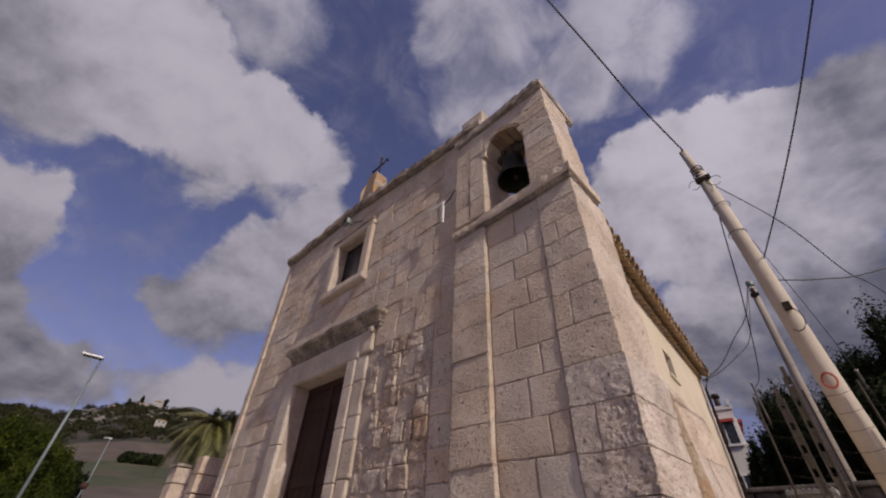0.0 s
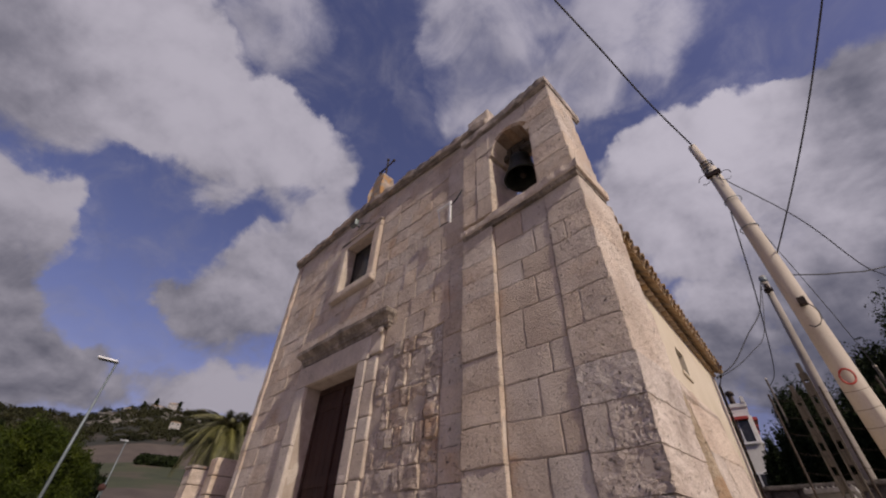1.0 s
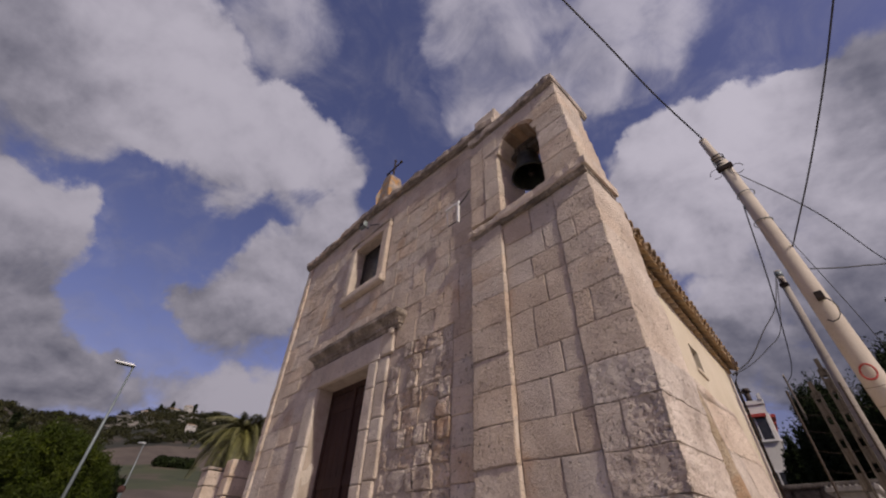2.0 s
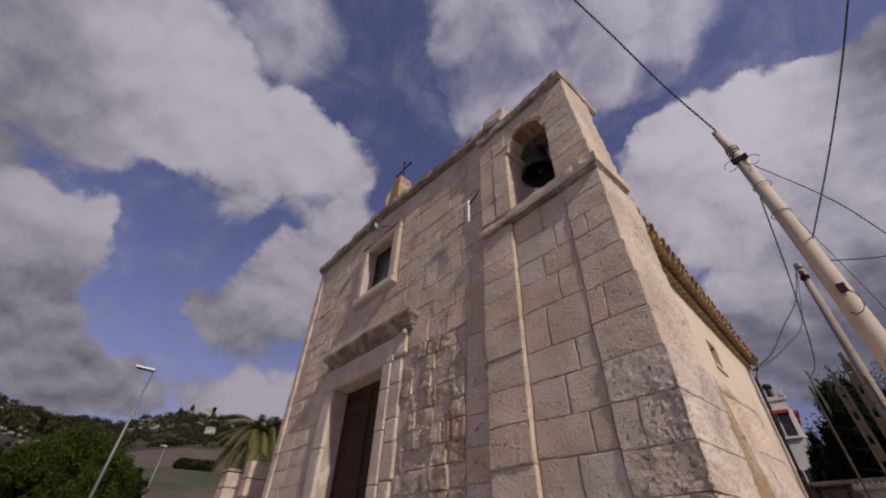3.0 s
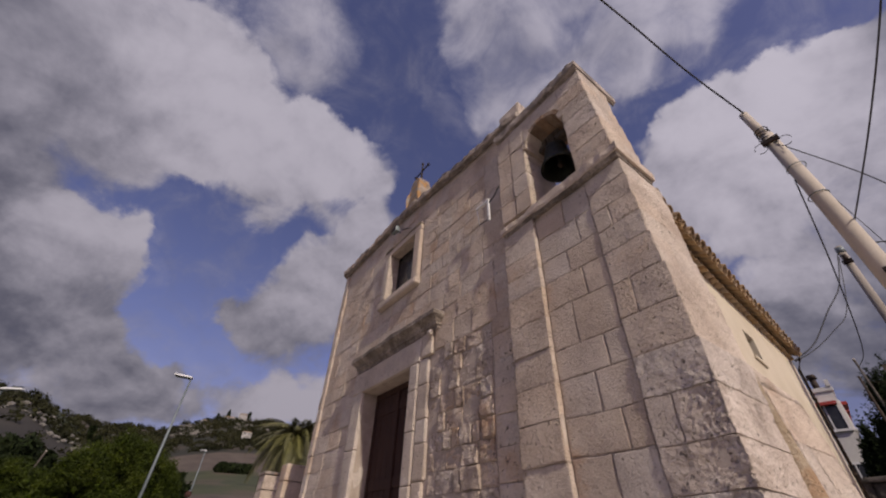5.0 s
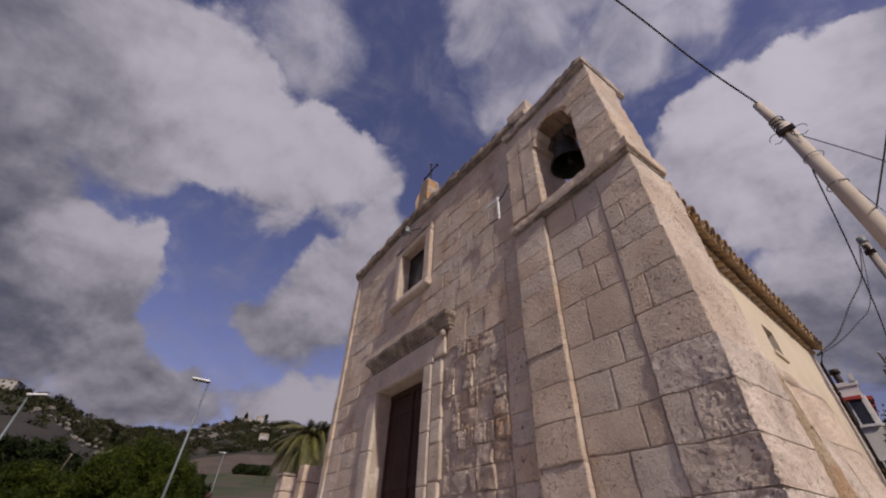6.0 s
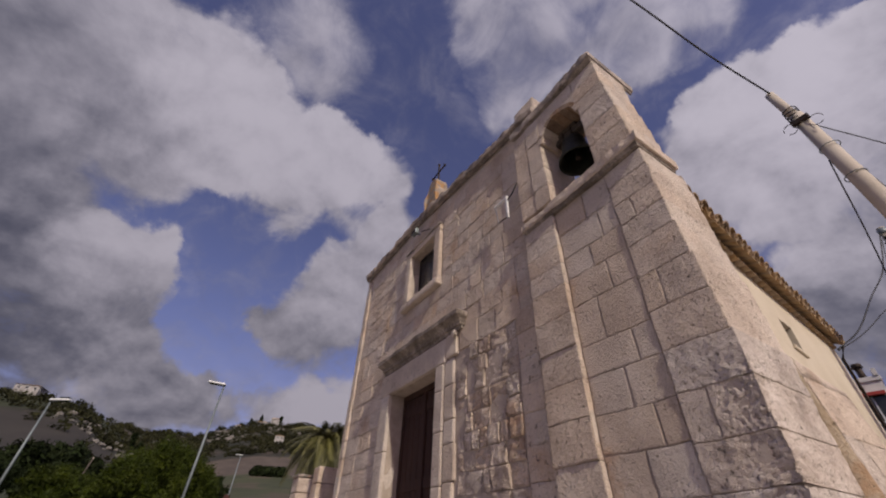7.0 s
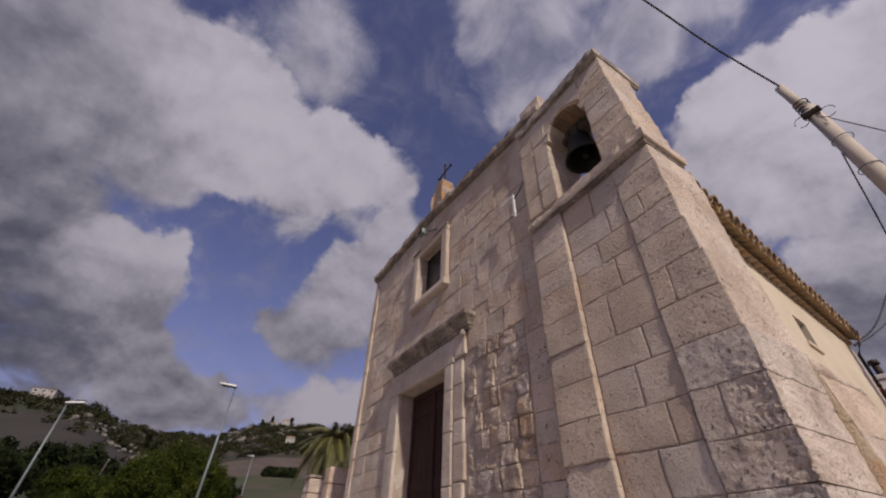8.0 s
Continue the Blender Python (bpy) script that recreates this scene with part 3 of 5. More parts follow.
def voussoirs():
    """Wedge stones that line the arch; the upper ones carry rust stain and soffit shade in their colour."""
    r, cx, n = (BX1 - BX0) / 2, (BX0 + BX1) / 2, 7
    for i in range(n):
        a0, a1 = math.pi * i / n + 0.012, math.pi * (i + 1) / n - 0.012
        bm = bmesh.new()
        ring = []
        for y in (-0.040 - 0.008 * (i % 2), 0.2, TB - 0.02):
            for k in range(4):
                a = a0 + (a1 - a0) * k / 3
                for q in (r - 0.035 + 0.012 * noise.noise(Vector((i * 3.1, y * 3, k * 0.7))), r + 0.03):
                    ring.append(bm.verts.new((cx - q * math.cos(a), y, BZS + q * math.sin(a))))
        def v(j, k, q):
            return ring[j * 8 + k * 2 + q]
        for j in range(2):
            for k in range(3):
                bm.faces.new((v(j, k, 0), v(j, k + 1, 0), v(j + 1, k + 1, 0), v(j + 1, k, 0)))
                bm.faces.new((v(j, k, 1), v(j + 1, k, 1), v(j + 1, k + 1, 1), v(j, k + 1, 1)))
            bm.faces.new((v(j, 0, 0), v(j + 1, 0, 0), v(j + 1, 0, 1), v(j, 0, 1)))
            bm.faces.new((v(j, 3, 0), v(j, 3, 1), v(j + 1, 3, 1), v(j + 1, 3, 0)))
        for k in range(3):
            bm.faces.new((v(0, k, 0), v(0, k, 1), v(0, k + 1, 1), v(0, k + 1, 0)))
            bm.faces.new((v(2, k, 0), v(2, k + 1, 0), v(2, k + 1, 1), v(2, k, 1)))
        part("voussoir", bm, M_STAIN_SHADE if i in (2, 3, 4, 5) else M_STONE, tower)


# rust stain, darkened further for the dim underside of the arch
M_STAIN_SHADE = material("rust_stained_shaded_stone", [(0.16, 0.095, 0.055), (0.26, 0.17, 0.11), (0.36, 0.26, 0.19)], 4, 0.95, 0.8, 30, each=0.25, pits=0.5)
voussoirs()
box("bell_opening_sill", BX0 - 0.02, BX1 + 0.02, 0.0, TB - 0.02, 3.95, 4.09, M_STONE, church, 0.01)


def split(rng, a, b, lo, hi):
    """Cut a length into pieces between lo and hi."""
    out, x = [], a
    while b - x > hi:
        w = rng.uniform(lo, hi)
        if b - x - w < lo:
            w = (b - x) / 2
        out.append((x, x + w))
        x += w
    out.append((x, b))
    return out


def lay(parent, a, b, zs, lo, hi, front, depth=0.10, mat=None, holes=(), seed=1, rough=0.005, gap=0.0032, bevel=0.006, wear=0.0, n=(4, 1, 3), jitter=0.006):
    """Courses of blocks across a front face; holes: (x0, x1, z0, z1) left free."""
    rng = random.Random(seed)
    for z0, z1 in zip(zs, zs[1:]):
        spans = [(a, b)]
        for h0, h1, g0, g1 in holes:
            if min(z1, g1) - max(z0, g0) > 0.35 * (z1 - z0):
                spans = [s for p, q in spans for s in ((p, min(q, h0)), (max(p, h1), q)) if s[1] - s[0] > 0.03]
        for p, q in spans:
            for u, v in split(rng, p, q, lo, hi):
                y = front + rng.uniform(-jitter, jitter)
                block("stone", (u + gap * rng.uniform(0.4, 1.3), y, z0 + gap * rng.uniform(0.4, 1.2)), (v - gap, y + depth, z1 - gap * 0.6), mat or M_STONE, parent, n, bevel, rough, 6.0, wear, 0.012)


# ---- door, window, cornices ----
def part_door():
    bm = bmesh.new()
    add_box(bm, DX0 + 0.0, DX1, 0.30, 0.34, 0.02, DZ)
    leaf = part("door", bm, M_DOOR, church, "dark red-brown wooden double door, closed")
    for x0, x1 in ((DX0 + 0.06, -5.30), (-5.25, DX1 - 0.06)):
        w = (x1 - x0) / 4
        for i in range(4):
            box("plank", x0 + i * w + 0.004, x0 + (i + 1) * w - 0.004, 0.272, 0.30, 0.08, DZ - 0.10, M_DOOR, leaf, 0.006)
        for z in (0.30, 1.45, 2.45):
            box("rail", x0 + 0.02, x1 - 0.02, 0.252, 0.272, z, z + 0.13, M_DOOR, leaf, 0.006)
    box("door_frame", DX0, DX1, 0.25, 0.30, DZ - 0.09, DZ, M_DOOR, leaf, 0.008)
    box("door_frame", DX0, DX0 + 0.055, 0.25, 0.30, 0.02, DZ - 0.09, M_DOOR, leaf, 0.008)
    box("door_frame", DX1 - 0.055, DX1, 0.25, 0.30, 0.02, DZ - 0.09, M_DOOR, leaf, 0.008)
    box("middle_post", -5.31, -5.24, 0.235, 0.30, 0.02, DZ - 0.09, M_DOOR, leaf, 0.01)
    return leaf


part_door()


def door_surround():
    sur = new("door_surround")
    sur.parent = church
    # jambs of long and short blocks, the outer edge 4 cm proud of the wall
    for x0, x1, s in ((DX0 - 0.30, DX0, 5), (DX1, DX1 + 0.20, 6)):
        rng = random.Random(s)
        z = 0.0
        while z < DZ - 0.05:
            h = min(rng.uniform(0.42, 0.75), DZ - z)
            if DZ - z - h < 0.2:
                h = DZ - z
            block("jamb_stone", (x0 + 0.002, -0.03, z + 0.003), (x1 - 0.001, 0.245, z + h - 0.003), M_SMOOTH, sur, (3, 3, 4), 0.012, 0.004, 6.0, 0.0, 0.008)
            z += h
    for x0, x1 in ((DX0 - 0.34, -5.30), (-5.295, DX1 + 0.24)):
        block("lintel_stone", (x0, -0.03, DZ + 0.002), (x1, 0.245, 3.17), M_SMOOTH, sur, (8, 3, 3), 0.012, 0.004, 5.0, 0.0, 0.006)
    rng, z = random.Random(9), 0.0
    while z < 2.84:
        h = min(rng.uniform(0.26, 0.5), 2.84 - z)
        block("jamb_stone", (DX1 + 0.204, -0.008, z + 0.003), (DX1 + rng.uniform(0.40, 0.47), 0.12, z + h - 0.003), M_SMOOTH, sur, (3, 1, 3), 0.012, 0.006, 6.0, 0.0, 0.012)
        z += h
    for x in (DX1 + 0.20,):
        block("ear_stone", (x + 0.045, -0.022, 2.86), (x + 0.30, 0.12, 3.19), M_SMOOTH, sur, (3, 1, 3), 0.015, 0.005)
    box("threshold", DX0 - 0.35, DX1 + 0.35, -0.30, 0.245, 0.0, 0.12, M_SMOOTH, sur, 0.02)


door_surround()


def moulding(name, x0, x1, z, profile, parent, mat, dz=0.0, wear=0.012, step=0.05, ret=0.45, y_back=0.05):
    """A moulded course along x: profile of (out, up) points from bottom to top; it mitres at both ends; dz: fall to its far end."""
    nx = max(2, int((x1 - x0) / step))
    pts = [(0.0, profile[0][1])] + list(profile) + [(0.0, profile[-1][1])]
    verts, faces = [], []
    m = len(pts)
    cols = [-1] + list(range(nx + 1)) + [nx + 1]
    for i in cols:
        f = min(max(i / nx, 0), 1)
        for out, upz in pts:
            x = x0 + (x1 - x0) * f
            y = -out
            if ret:
                x += ret * (-out if f == 0 else out if f == 1 else 0)
            if i in (-1, nx + 1):
                y = y_back
            zz = z + upz + dz * f
            w = Vector((x, y, zz))
            k = wear * (noise.noise(w * 4.0) + 0.7 * noise.noise(w * 11.0)) if out > 0.005 else 0.0
            verts.append((x, y - k if i not in (-1, nx + 1) else y, zz + 0.7 * k))
    for c in range(len(cols) - 1):
        for j in range(m - 1):
            a = c * m + j
            faces.append((a, a + m, a + m + 1, a + 1))
    faces.append(tuple(range(m)))
    faces.append(tuple(reversed(range((len(cols) - 1) * m, len(cols) * m))))
    return obj(name, verts, faces, mat, parent)


DOOR_PROFILE = [(0.03, 0.0), (0.04, 0.045), (0.065, 0.05), (0.07, 0.085), (0.10, 0.12), (0.15, 0.15), (0.165, 0.16), (0.17, 0.215), (0.15, 0.23)]
moulding("door_cornice", -6.20, -3.97, 3.18, DOOR_PROFILE, church, M_CRUST_SHADE, 0.0, 0.012, 0.03, ret=0.6)
block("corbel", (-4.13, -0.075, 3.10), (-4.04, -0.02, 3.185), M_SMOOTH, church, (3, 3, 3), 0.02, 0.006)
# the drip course under the chapel's roofline rises a little to the middle
GABLE = [(-7.92, 6.08), (-5.30, 6.19), (-2.12, 5.88)]
CAP_PROFILE = [(0.075, 0.0), (0.085, 0.02), (0.09, 0.11), (0.05, 0.15)]
# the dark strip below the coping holds crust and painted soffit shade
DRIP = [(0.028, -0.045), (0.035, -0.03), (0.06, -0.012), (0.066, 0.004)]
for (xa, za), (xb, zb) in zip(GABLE, GABLE[1:]):
    moulding("coping", xa, xb, za, CAP_PROFILE, church, M_CAP, zb - za, 0.032, 0.035, ret=0.0, y_back=0.52)
    moulding("drip_moulding", xa, xb, za, DRIP, church, M_CRUST_SHADE, zb - za, 0.008, 0.06, ret=0.0, y_back=0.3)


def gable_infill():
    bm = bmesh.new()
    prof = [(FX0 + 0.02, 5.90), (-2.16, 5.90), (-2.16, 5.94), (-5.30, 6.25), (FX0 + 0.02, 6.14)]
    a = [bm.verts.new((x, 0.02, z)) for x, z in prof]
    c = [bm.verts.new((x, 0.49, z)) for x, z in prof]
    bm.faces.new(a)
    bm.faces.new(list(reversed(c)))
    for i in range(len(prof)):
        j = (i + 1) % len(prof)
        bm.faces.new((a[i], c[i], c[j], a[j]))
    part("gable", bm, M_STONE, church)
    # the gable's end block, standing over the tower's coping
    block("end_block", (-2.52, -0.02, 5.93), (-2.10, 0.50, 6.30), M_SMOOTH, church, (4, 4, 4), 0.02, 0.008)


gable_infill()
BAND_PROFILE = [(0.075, 0.0), (0.085, 0.03), (0.085, 0.10), (0.06, 0.125)]
moulding("string_course", -2.56, -1.0, 3.865, BAND_PROFILE, church, M_STONE, 0.06, 0.022, 0.025, y_back=TB + 0.01)
# the tower's dark strips likewise carry crust and underside shade in their colour
moulding("drip_moulding", -2.55, -1.02, 3.865, [(0.045, -0.04), (0.05, -0.025), (0.062, -0.01), (0.066, 0.004)], church, M_CRUST_SHADE, 0.06, 0.010, 0.04, y_back=TB)
moulding("drip_moulding", -2.54, -1.13, 5.69, [(0.045, -0.035), (0.05, -0.02), (0.07, -0.01), (0.075, 0.004)], church, M_CRUST_SHADE, 0.055, 0.008, 0.04, y_back=TD + 0.02)
moulding("tower_coping", -2.55, -1.12, 5.69, [(0.08, 0.0), (0.09, 0.02), (0.095, 0.11), (0.06, 0.14)], church, M_CAP, 0.055, 0.020, 0.03, y_back=TD + 0.03)
box("tower_roof", -2.58, -1.15, 0.0, TB, 5.70, 5.81, M_CAP, church, 0.01)


def window_frame():
    win = new("window")
    win.parent = church
    block("sill", (WX0 - 0.20, -0.08, WZ0 - 0.17), (WX1 + 0.20, 0.20, WZ0 - 0.05), M_SMOOTH, win, (8, 3, 3), 0.025, 0.006)
    block("sill", (WX0 - 0.18, -0.05, WZ0 - 0.05), (WX1 + 0.19, 0.28, WZ0), M_SMOOTH, win, (8, 3, 2), 0.012, 0.004)
    for x0, x1 in ((WX0 - 0.17, WX0), (WX1, WX1 + 0.18)):
        block("jamb", (x0, -0.045, WZ0), (x1, 0.29, WZ1), M_SMOOTH, win, (3, 3, 6), 0.014, 0.004)
    block("lintel", (WX0 - 0.19, -0.04, WZ1), (WX1 + 0.19, 0.29, WZ1 + 0.12), M_SMOOTH, win, (8, 3, 3), 0.014, 0.005)
    block("hood", (WX0 - 0.20, -0.06, WZ1 + 0.12), (WX1 + 0.195, 0.10, WZ1 + 0.16), M_CAP, win, (10, 2, 2), 0.02, 0.006)
    bm = bmesh.new()
    for x0, x1, z0, z1 in ((WX0, WX0 + 0.035, WZ0, WZ1), (WX1 - 0.035, WX1, WZ0, WZ1), (WX0, WX1, WZ0, WZ0 + 0.035), (WX0, WX1, WZ1 - 0.035, WZ1)):
        add_box(bm, x0, x1, 0.17, 0.20, z0, z1)
    part("casement", bm, M_IRON, win)
    box("pane", WX0 + 0.035, WX1 - 0.035, 0.183, 0.188, WZ0 + 0.035, WZ1 - 0.035, M_GLASS, win)
    box("backing", WX0 - 0.02, WX1 + 0.02, 0.42, 0.44, WZ0 - 0.02, WZ1 + 0.02, M_DARK, win)


window_frame()


def gable_ornament():
    """Scrolled stone pedestal with the iron cross."""
    bm = bmesh.new()
    prof = [(0.27, 0.0), (0.27, 0.10), (0.20, 0.16), (0.22, 0.28), (0.24, 0.42), (0.22, 0.58), (0.16, 0.68), (0.17, 0.76), (0.18, 0.86), (0.14, 0.95), (0.07, 1.00), (0.0, 1.01)]
    rows = []
    for y in (-0.17, 0.17):
        rows.append([bm.verts.new((s * o, y * (0.8 + 0.4 * (o > 0.2)), u)) for s in (1,) for o, u in prof] + [bm.verts.new((-o, y * (0.8 + 0.4 * (o > 0.2)), u)) for o, u in reversed(prof[:-1])])
    a, c = rows
    bm.faces.new(a)
    bm.faces.new(list(reversed(c)))
    for i in range(len(a)):
        j = (i + 1) % len(a)
        bm.faces.new((a[i], c[i], c[j], a[j]))
    bmesh.ops.bevel(bm, geom=bm.edges[:], offset=0.02, segments=1, affect="EDGES")
    ped = part("pedestal", bm, M_PED, church, "scrolled stone pedestal with yellow lichen")
    ped.location = (-5.22, 0.24, 6.36)
    cr = thing("roof_cross", "thin dark iron cross on the gable pedestal", "cross", (-5.22, 0.24, 7.24))
    tube("upright", [(0, 0, 0), (0, 0, 0.72)], 0.02, M_IRON, cr, 8)
    tube("crossbar", [(-0.24, 0, 0.47), (0.24, 0, 0.49)], 0.018, M_IRON, cr, 8)
    for p in ((-0.25, 0, 0.47), (0.25, 0, 0.49), (0, 0, 0.73)):
        tube("finial", [(p[0], p[1], p[2] - 0.02), (p[0], p[1], p[2] + 0.02)], 0.03, M_IRON, cr, 8)


M_PED = material("lichened_pedestal", [(0.20, 0.16, 0.125), (0.34, 0.275, 0.22)], 4, 0.95, 0.5, 30, patches=[((0.42, 0.22, 0.07), 7.0, 0.50, 0.1, 0.8), (CRUST, 6.0, 0.55, 0.1, 0.6)])
gable_ornament()


# ---- nave behind ----
NA, NB = Vector((-1.33, 0.70, 0)), Vector((-1.84, 6.75, 0))
ALONG = (NB - NA).normalized()
NM = Matrix.Translation(NA) @ Matrix(((ALONG.x, -ALONG.y, 0, 0), (ALONG.y, ALONG.x, 0, 0), (0, 0, 1, 0), (0, 0, 0, 1)))
NL = (NB - NA).length


def nave():
    # side wall: along its length from the tower to the back corner, with a slit window
    s0, s1, q0, q1 = 2.85, 3.30, 3.02, 3.42
    bm = bmesh.new()
    add_wall(bm, [0, s0, s1, NL], [0, q0, q1, 4.02], 0.0, 0.45, {(1, 1)})
    w = part("nave_wall", bm, M_PLASTER, church, "cream plastered side wall with a small slit window")
    w.matrix_basis = NM
    # near-black sheet just inside the slit stands in for its unlit depth
    bm = bmesh.new()
    add_box(bm, s0 - 0.02, s1 + 0.02, 0.07, 0.10, q0 - 0.02, q1 + 0.02)
    b = part("slit_window", bm, M_DARK, church)
    b.matrix_basis = NM
    box("nave_wall", -7.70, -7.25, 0.5, 6.75, 0, 4.02, M_PLASTER, church)
    box("nave_wall", -7.25, -2.30, 6.35, 6.75, 0, 4.02, M_PLASTER, church)
    bm = bmesh.new()
    p = [(-7.7, 4.02), (-2.0, 4.02), (-4.7, 5.45)]
    a = [bm.verts.new((x, 6.40, z)) for x, z in p]
    c = [bm.verts.new((x, 6.72, z)) for x, z in p]
    bm.faces.new(a)
    bm.faces.new(list(reversed(c)))
    for i in range(3):
        j = (i + 1) % 3
        bm.faces.new((a[i], c[i], c[j], a[j]))
    part("rear_gable", bm, M_PLASTER, church)
    # downpipe at the back corner
    foot = NB + Vector((0.03, 0.04, 0))
    tube("downpipe", [foot + Vector((0, 0, 0.05)), foot + Vector((0, 0, 3.75)), foot + Vector((0.10, 0, 3.95))], 0.024, M_IRON, church, 10)
    for z in (0.8, 2.0, 3.2):
        tube("pipe_clip", [foot + Vector((0, 0, z)), foot + Vector((0, 0, z + 0.05))], 0.032, M_IRON, church, 10)
    box("slit_ledge", 0, 0.5, -0.03, 0.05, 0, 0.05, M_PLASTER, church, 0.01).matrix_basis = NM @ Matrix.Translation((s0 - 0.05, 0, q0 - 0.05))


nave()


def half_tile(length, r0, r1, under=False):
    """A barrel tile, 14 mm thick, along +y."""
    verts, faces, n = [], [], 6
    for rr in (0.0, 0.014):
        for y, r in ((0, r0), (length, r1)):
            for i in range(n + 1):
                a = math.pi * i / n
                verts.append((math.cos(a) * (r - rr), y, (math.sin(a) * (r - rr)) * (-1 if under else 1)))
    k = n + 1
    for i in range(n):
        faces += [(i, i + 1, k + i + 1, k + i), (2 * k + i, 3 * k + i, 3 * k + i + 1, 2 * k + i + 1), (i, 2 * k + i, 2 * k + i + 1, i + 1), (k + i, k + i + 1, 3 * k + i + 1, 3 * k + i)]
    faces += [(0, k, 3 * k, 2 * k), (n, 2 * k + n, 3 * k + n, k + n)]
    me = bpy.data.meshes.new("roof_tile")
    me.from_pydata(verts, [], faces)
    me.materials.append(M_TILE)
    me.update()
    return me


def roof():
    bm = bmesh.new()
    ez = 3.975
    e0, e1 = Vector((-1.125, 0.80, ez)), Vector((-1.69, 6.80, ez))
    r0, r1 = Vector((-4.55, 0.52, 5.55)), Vector((-4.75, 6.80, 5.55))
    l0, l1 = Vector((-7.95, 0.52, ez)), Vector((-7.95, 6.80, ez))
    lo = [bm.verts.new(v) for v in (e0, e1, r0, r1, l0, l1)]
    hi = [bm.verts.new(v + Vector((0, 0, 0.07))) for v in (e0, e1, r0, r1, l0, l1)]
    for v in (lo, hi):
        bm.faces.new((v[0], v[1], v[3], v[2]))
        bm.faces.new((v[2], v[3], v[5], v[4]))
    for i, j in ((0, 1), (1, 3), (3, 5), (5, 4), (4, 2), (2, 0)):
        bm.faces.new((lo[i], lo[j], hi[j], hi[i]))
    rf = part("roof", bm, M_TILE, church, "low roof of weathered yellow-brown barrel tiles")
    cover, pan = half_tile(0.42, 0.085, 0.07), half_tile(0.42, 0.07, 0.085, True)
    low = half_tile(0.36, 0.09, 0.075, True)
    run = (e1 - e0)
    count = int(run.length / 0.185)
    slope = (r0 - e0).normalized()
    side = run.normalized()
    nrm = slope.cross(side).normalized()
    if nrm.z < 0:
        nrm = -nrm
    rng = random.Random(4)
    for i in range(count):
        for row in range(4):
            for me, off, lift in ((cover, 0.0, 0.045), (pan, 0.0925, 0.065)):
                o = new("roof_tile", me)
                o.parent = rf
                p = e0 + side * (0.09 + 0.185 * i + off) + slope * (-0.015 + 0.34 * row + rng.uniform(-0.012, 0.012)) + nrm * (lift - 0.0 + 0.012 * row * 0)
                o.matrix_basis = Matrix.Translation(p) @ Matrix((( -side.x, slope.x, nrm.x), (-side.y, slope.y, nrm.y), (-side.z, slope.z, nrm.z))).to_4x4() @ Matrix.Rotation(rng.uniform(-0.03, 0.03), 4, "Z")
    # an under-row of tiles bedded along the wall head
    for i in range(count):
        o = new("eave_tile", low)
        o.parent = rf
        p = e0 + side * (0.09 + 0.185 * i) - Vector((0.10, 0, 0.0)) - nrm * 0.005
        o.matrix_basis = Matrix.Translation(p) @ Matrix(((-side.x, -0.995, 0), (-side.y, -0.1, 0), (0, 0, 1))).to_4x4()


roof()


def buttress():
    """A battered buttress of large worn stones behind the tower, with a sloped head and a tan front skin in painted
    shade.
    """
    b = new("buttress")
    b.parent = church
    tagged(b, "battered pale stone buttress with a sloped head")
    zs = [0.0, 0.48, 0.98, 1.42, 1.80]

    def out(z):
        return -0.945 + 0.105 * (2.0 - z)
    for i, (z0, z1) in enumerate(zip(zs, zs[1:])):
        cut = (1.22, 1.60, 1.05, 1.60)[i]
        for y0, y1 in ((0.79, cut), (cut, 1.60)):
            if y1 - y0 < 0.1:
                continue
            o = block("buttress_stone", (-1.50, y0 + 0.001, z0 + 0.001), (out(z0), y1 - 0.001, z1 - 0.001), M_STONE, b, (3, 12, 9), 0.006, 0.010, 4.0, 0.010, 0.006)
            for v in o.data.vertices:
                if v.co.x > -1.3:
                    v.co.x -= 0.105 * (v.co.z - z0)
    bm = bmesh.new()
    prof = [(-1.50, 1.802), (out(1.80), 1.802), (out(1.93), 1.93), (-1.02, 2.05), (-1.10, 2.16), (-1.22, 2.26), (-1.50, 2.40)]
    rows = []
    for i in range(11):
        y = 0.79 + 0.081 * i
        row = []
        for x, z in prof:
            w = Vector((x, y, z))
            d = 0.014 * noise.noise(w * 6) + 0.008 * noise.noise(w * 17)
            row.append(bm.verts.new((x + d, y, z + d - 0.10 * (y - 0.79) * (z > 1.9))))
        rows.append(row)
    for r0, r1 in zip(rows, rows[1:]):
        for i in range(7):
            j = (i + 1) % 7
            bm.faces.new((r0[i], r0[j], r1[j], r1[i]))
    bm.faces.new(rows[0])
    bm.faces.new(rows[-1])
    part("head", bm, M_STONE, b, smooth=True)
    # tan skin: mostly the front's shade, put into its colour
    bm = bmesh.new()
    grid = [[bm.verts.new((x0 + 0.012 * noise.noise(Vector((k, z * 3, 1))), 0.778 + 0.008 * noise.noise(Vector((k * 2.0, z * 5, 4))), z)) for k, x0 in enumerate((-1.2, -1.0, out(z) - 0.012))] for z in [0.1 * i for i in range(20)]]
    for g0, g1 in zip(grid, grid[1:]):
        for k in range(2):
            bm.faces.new((g0[k], g0[k + 1], g1[k + 1], g1[k]))
    ret = bmesh.ops.extrude_face_region(bm, geom=bm.faces[:])
    for v in ret["geom"]:
        if isinstance(v, bmesh.types.BMVert):
            v.co.y += 0.03
    part("front_plaster", bm, M_SAND_SHADE, b, "tan skin on its front, coloured for shade", smooth=True)


buttress()


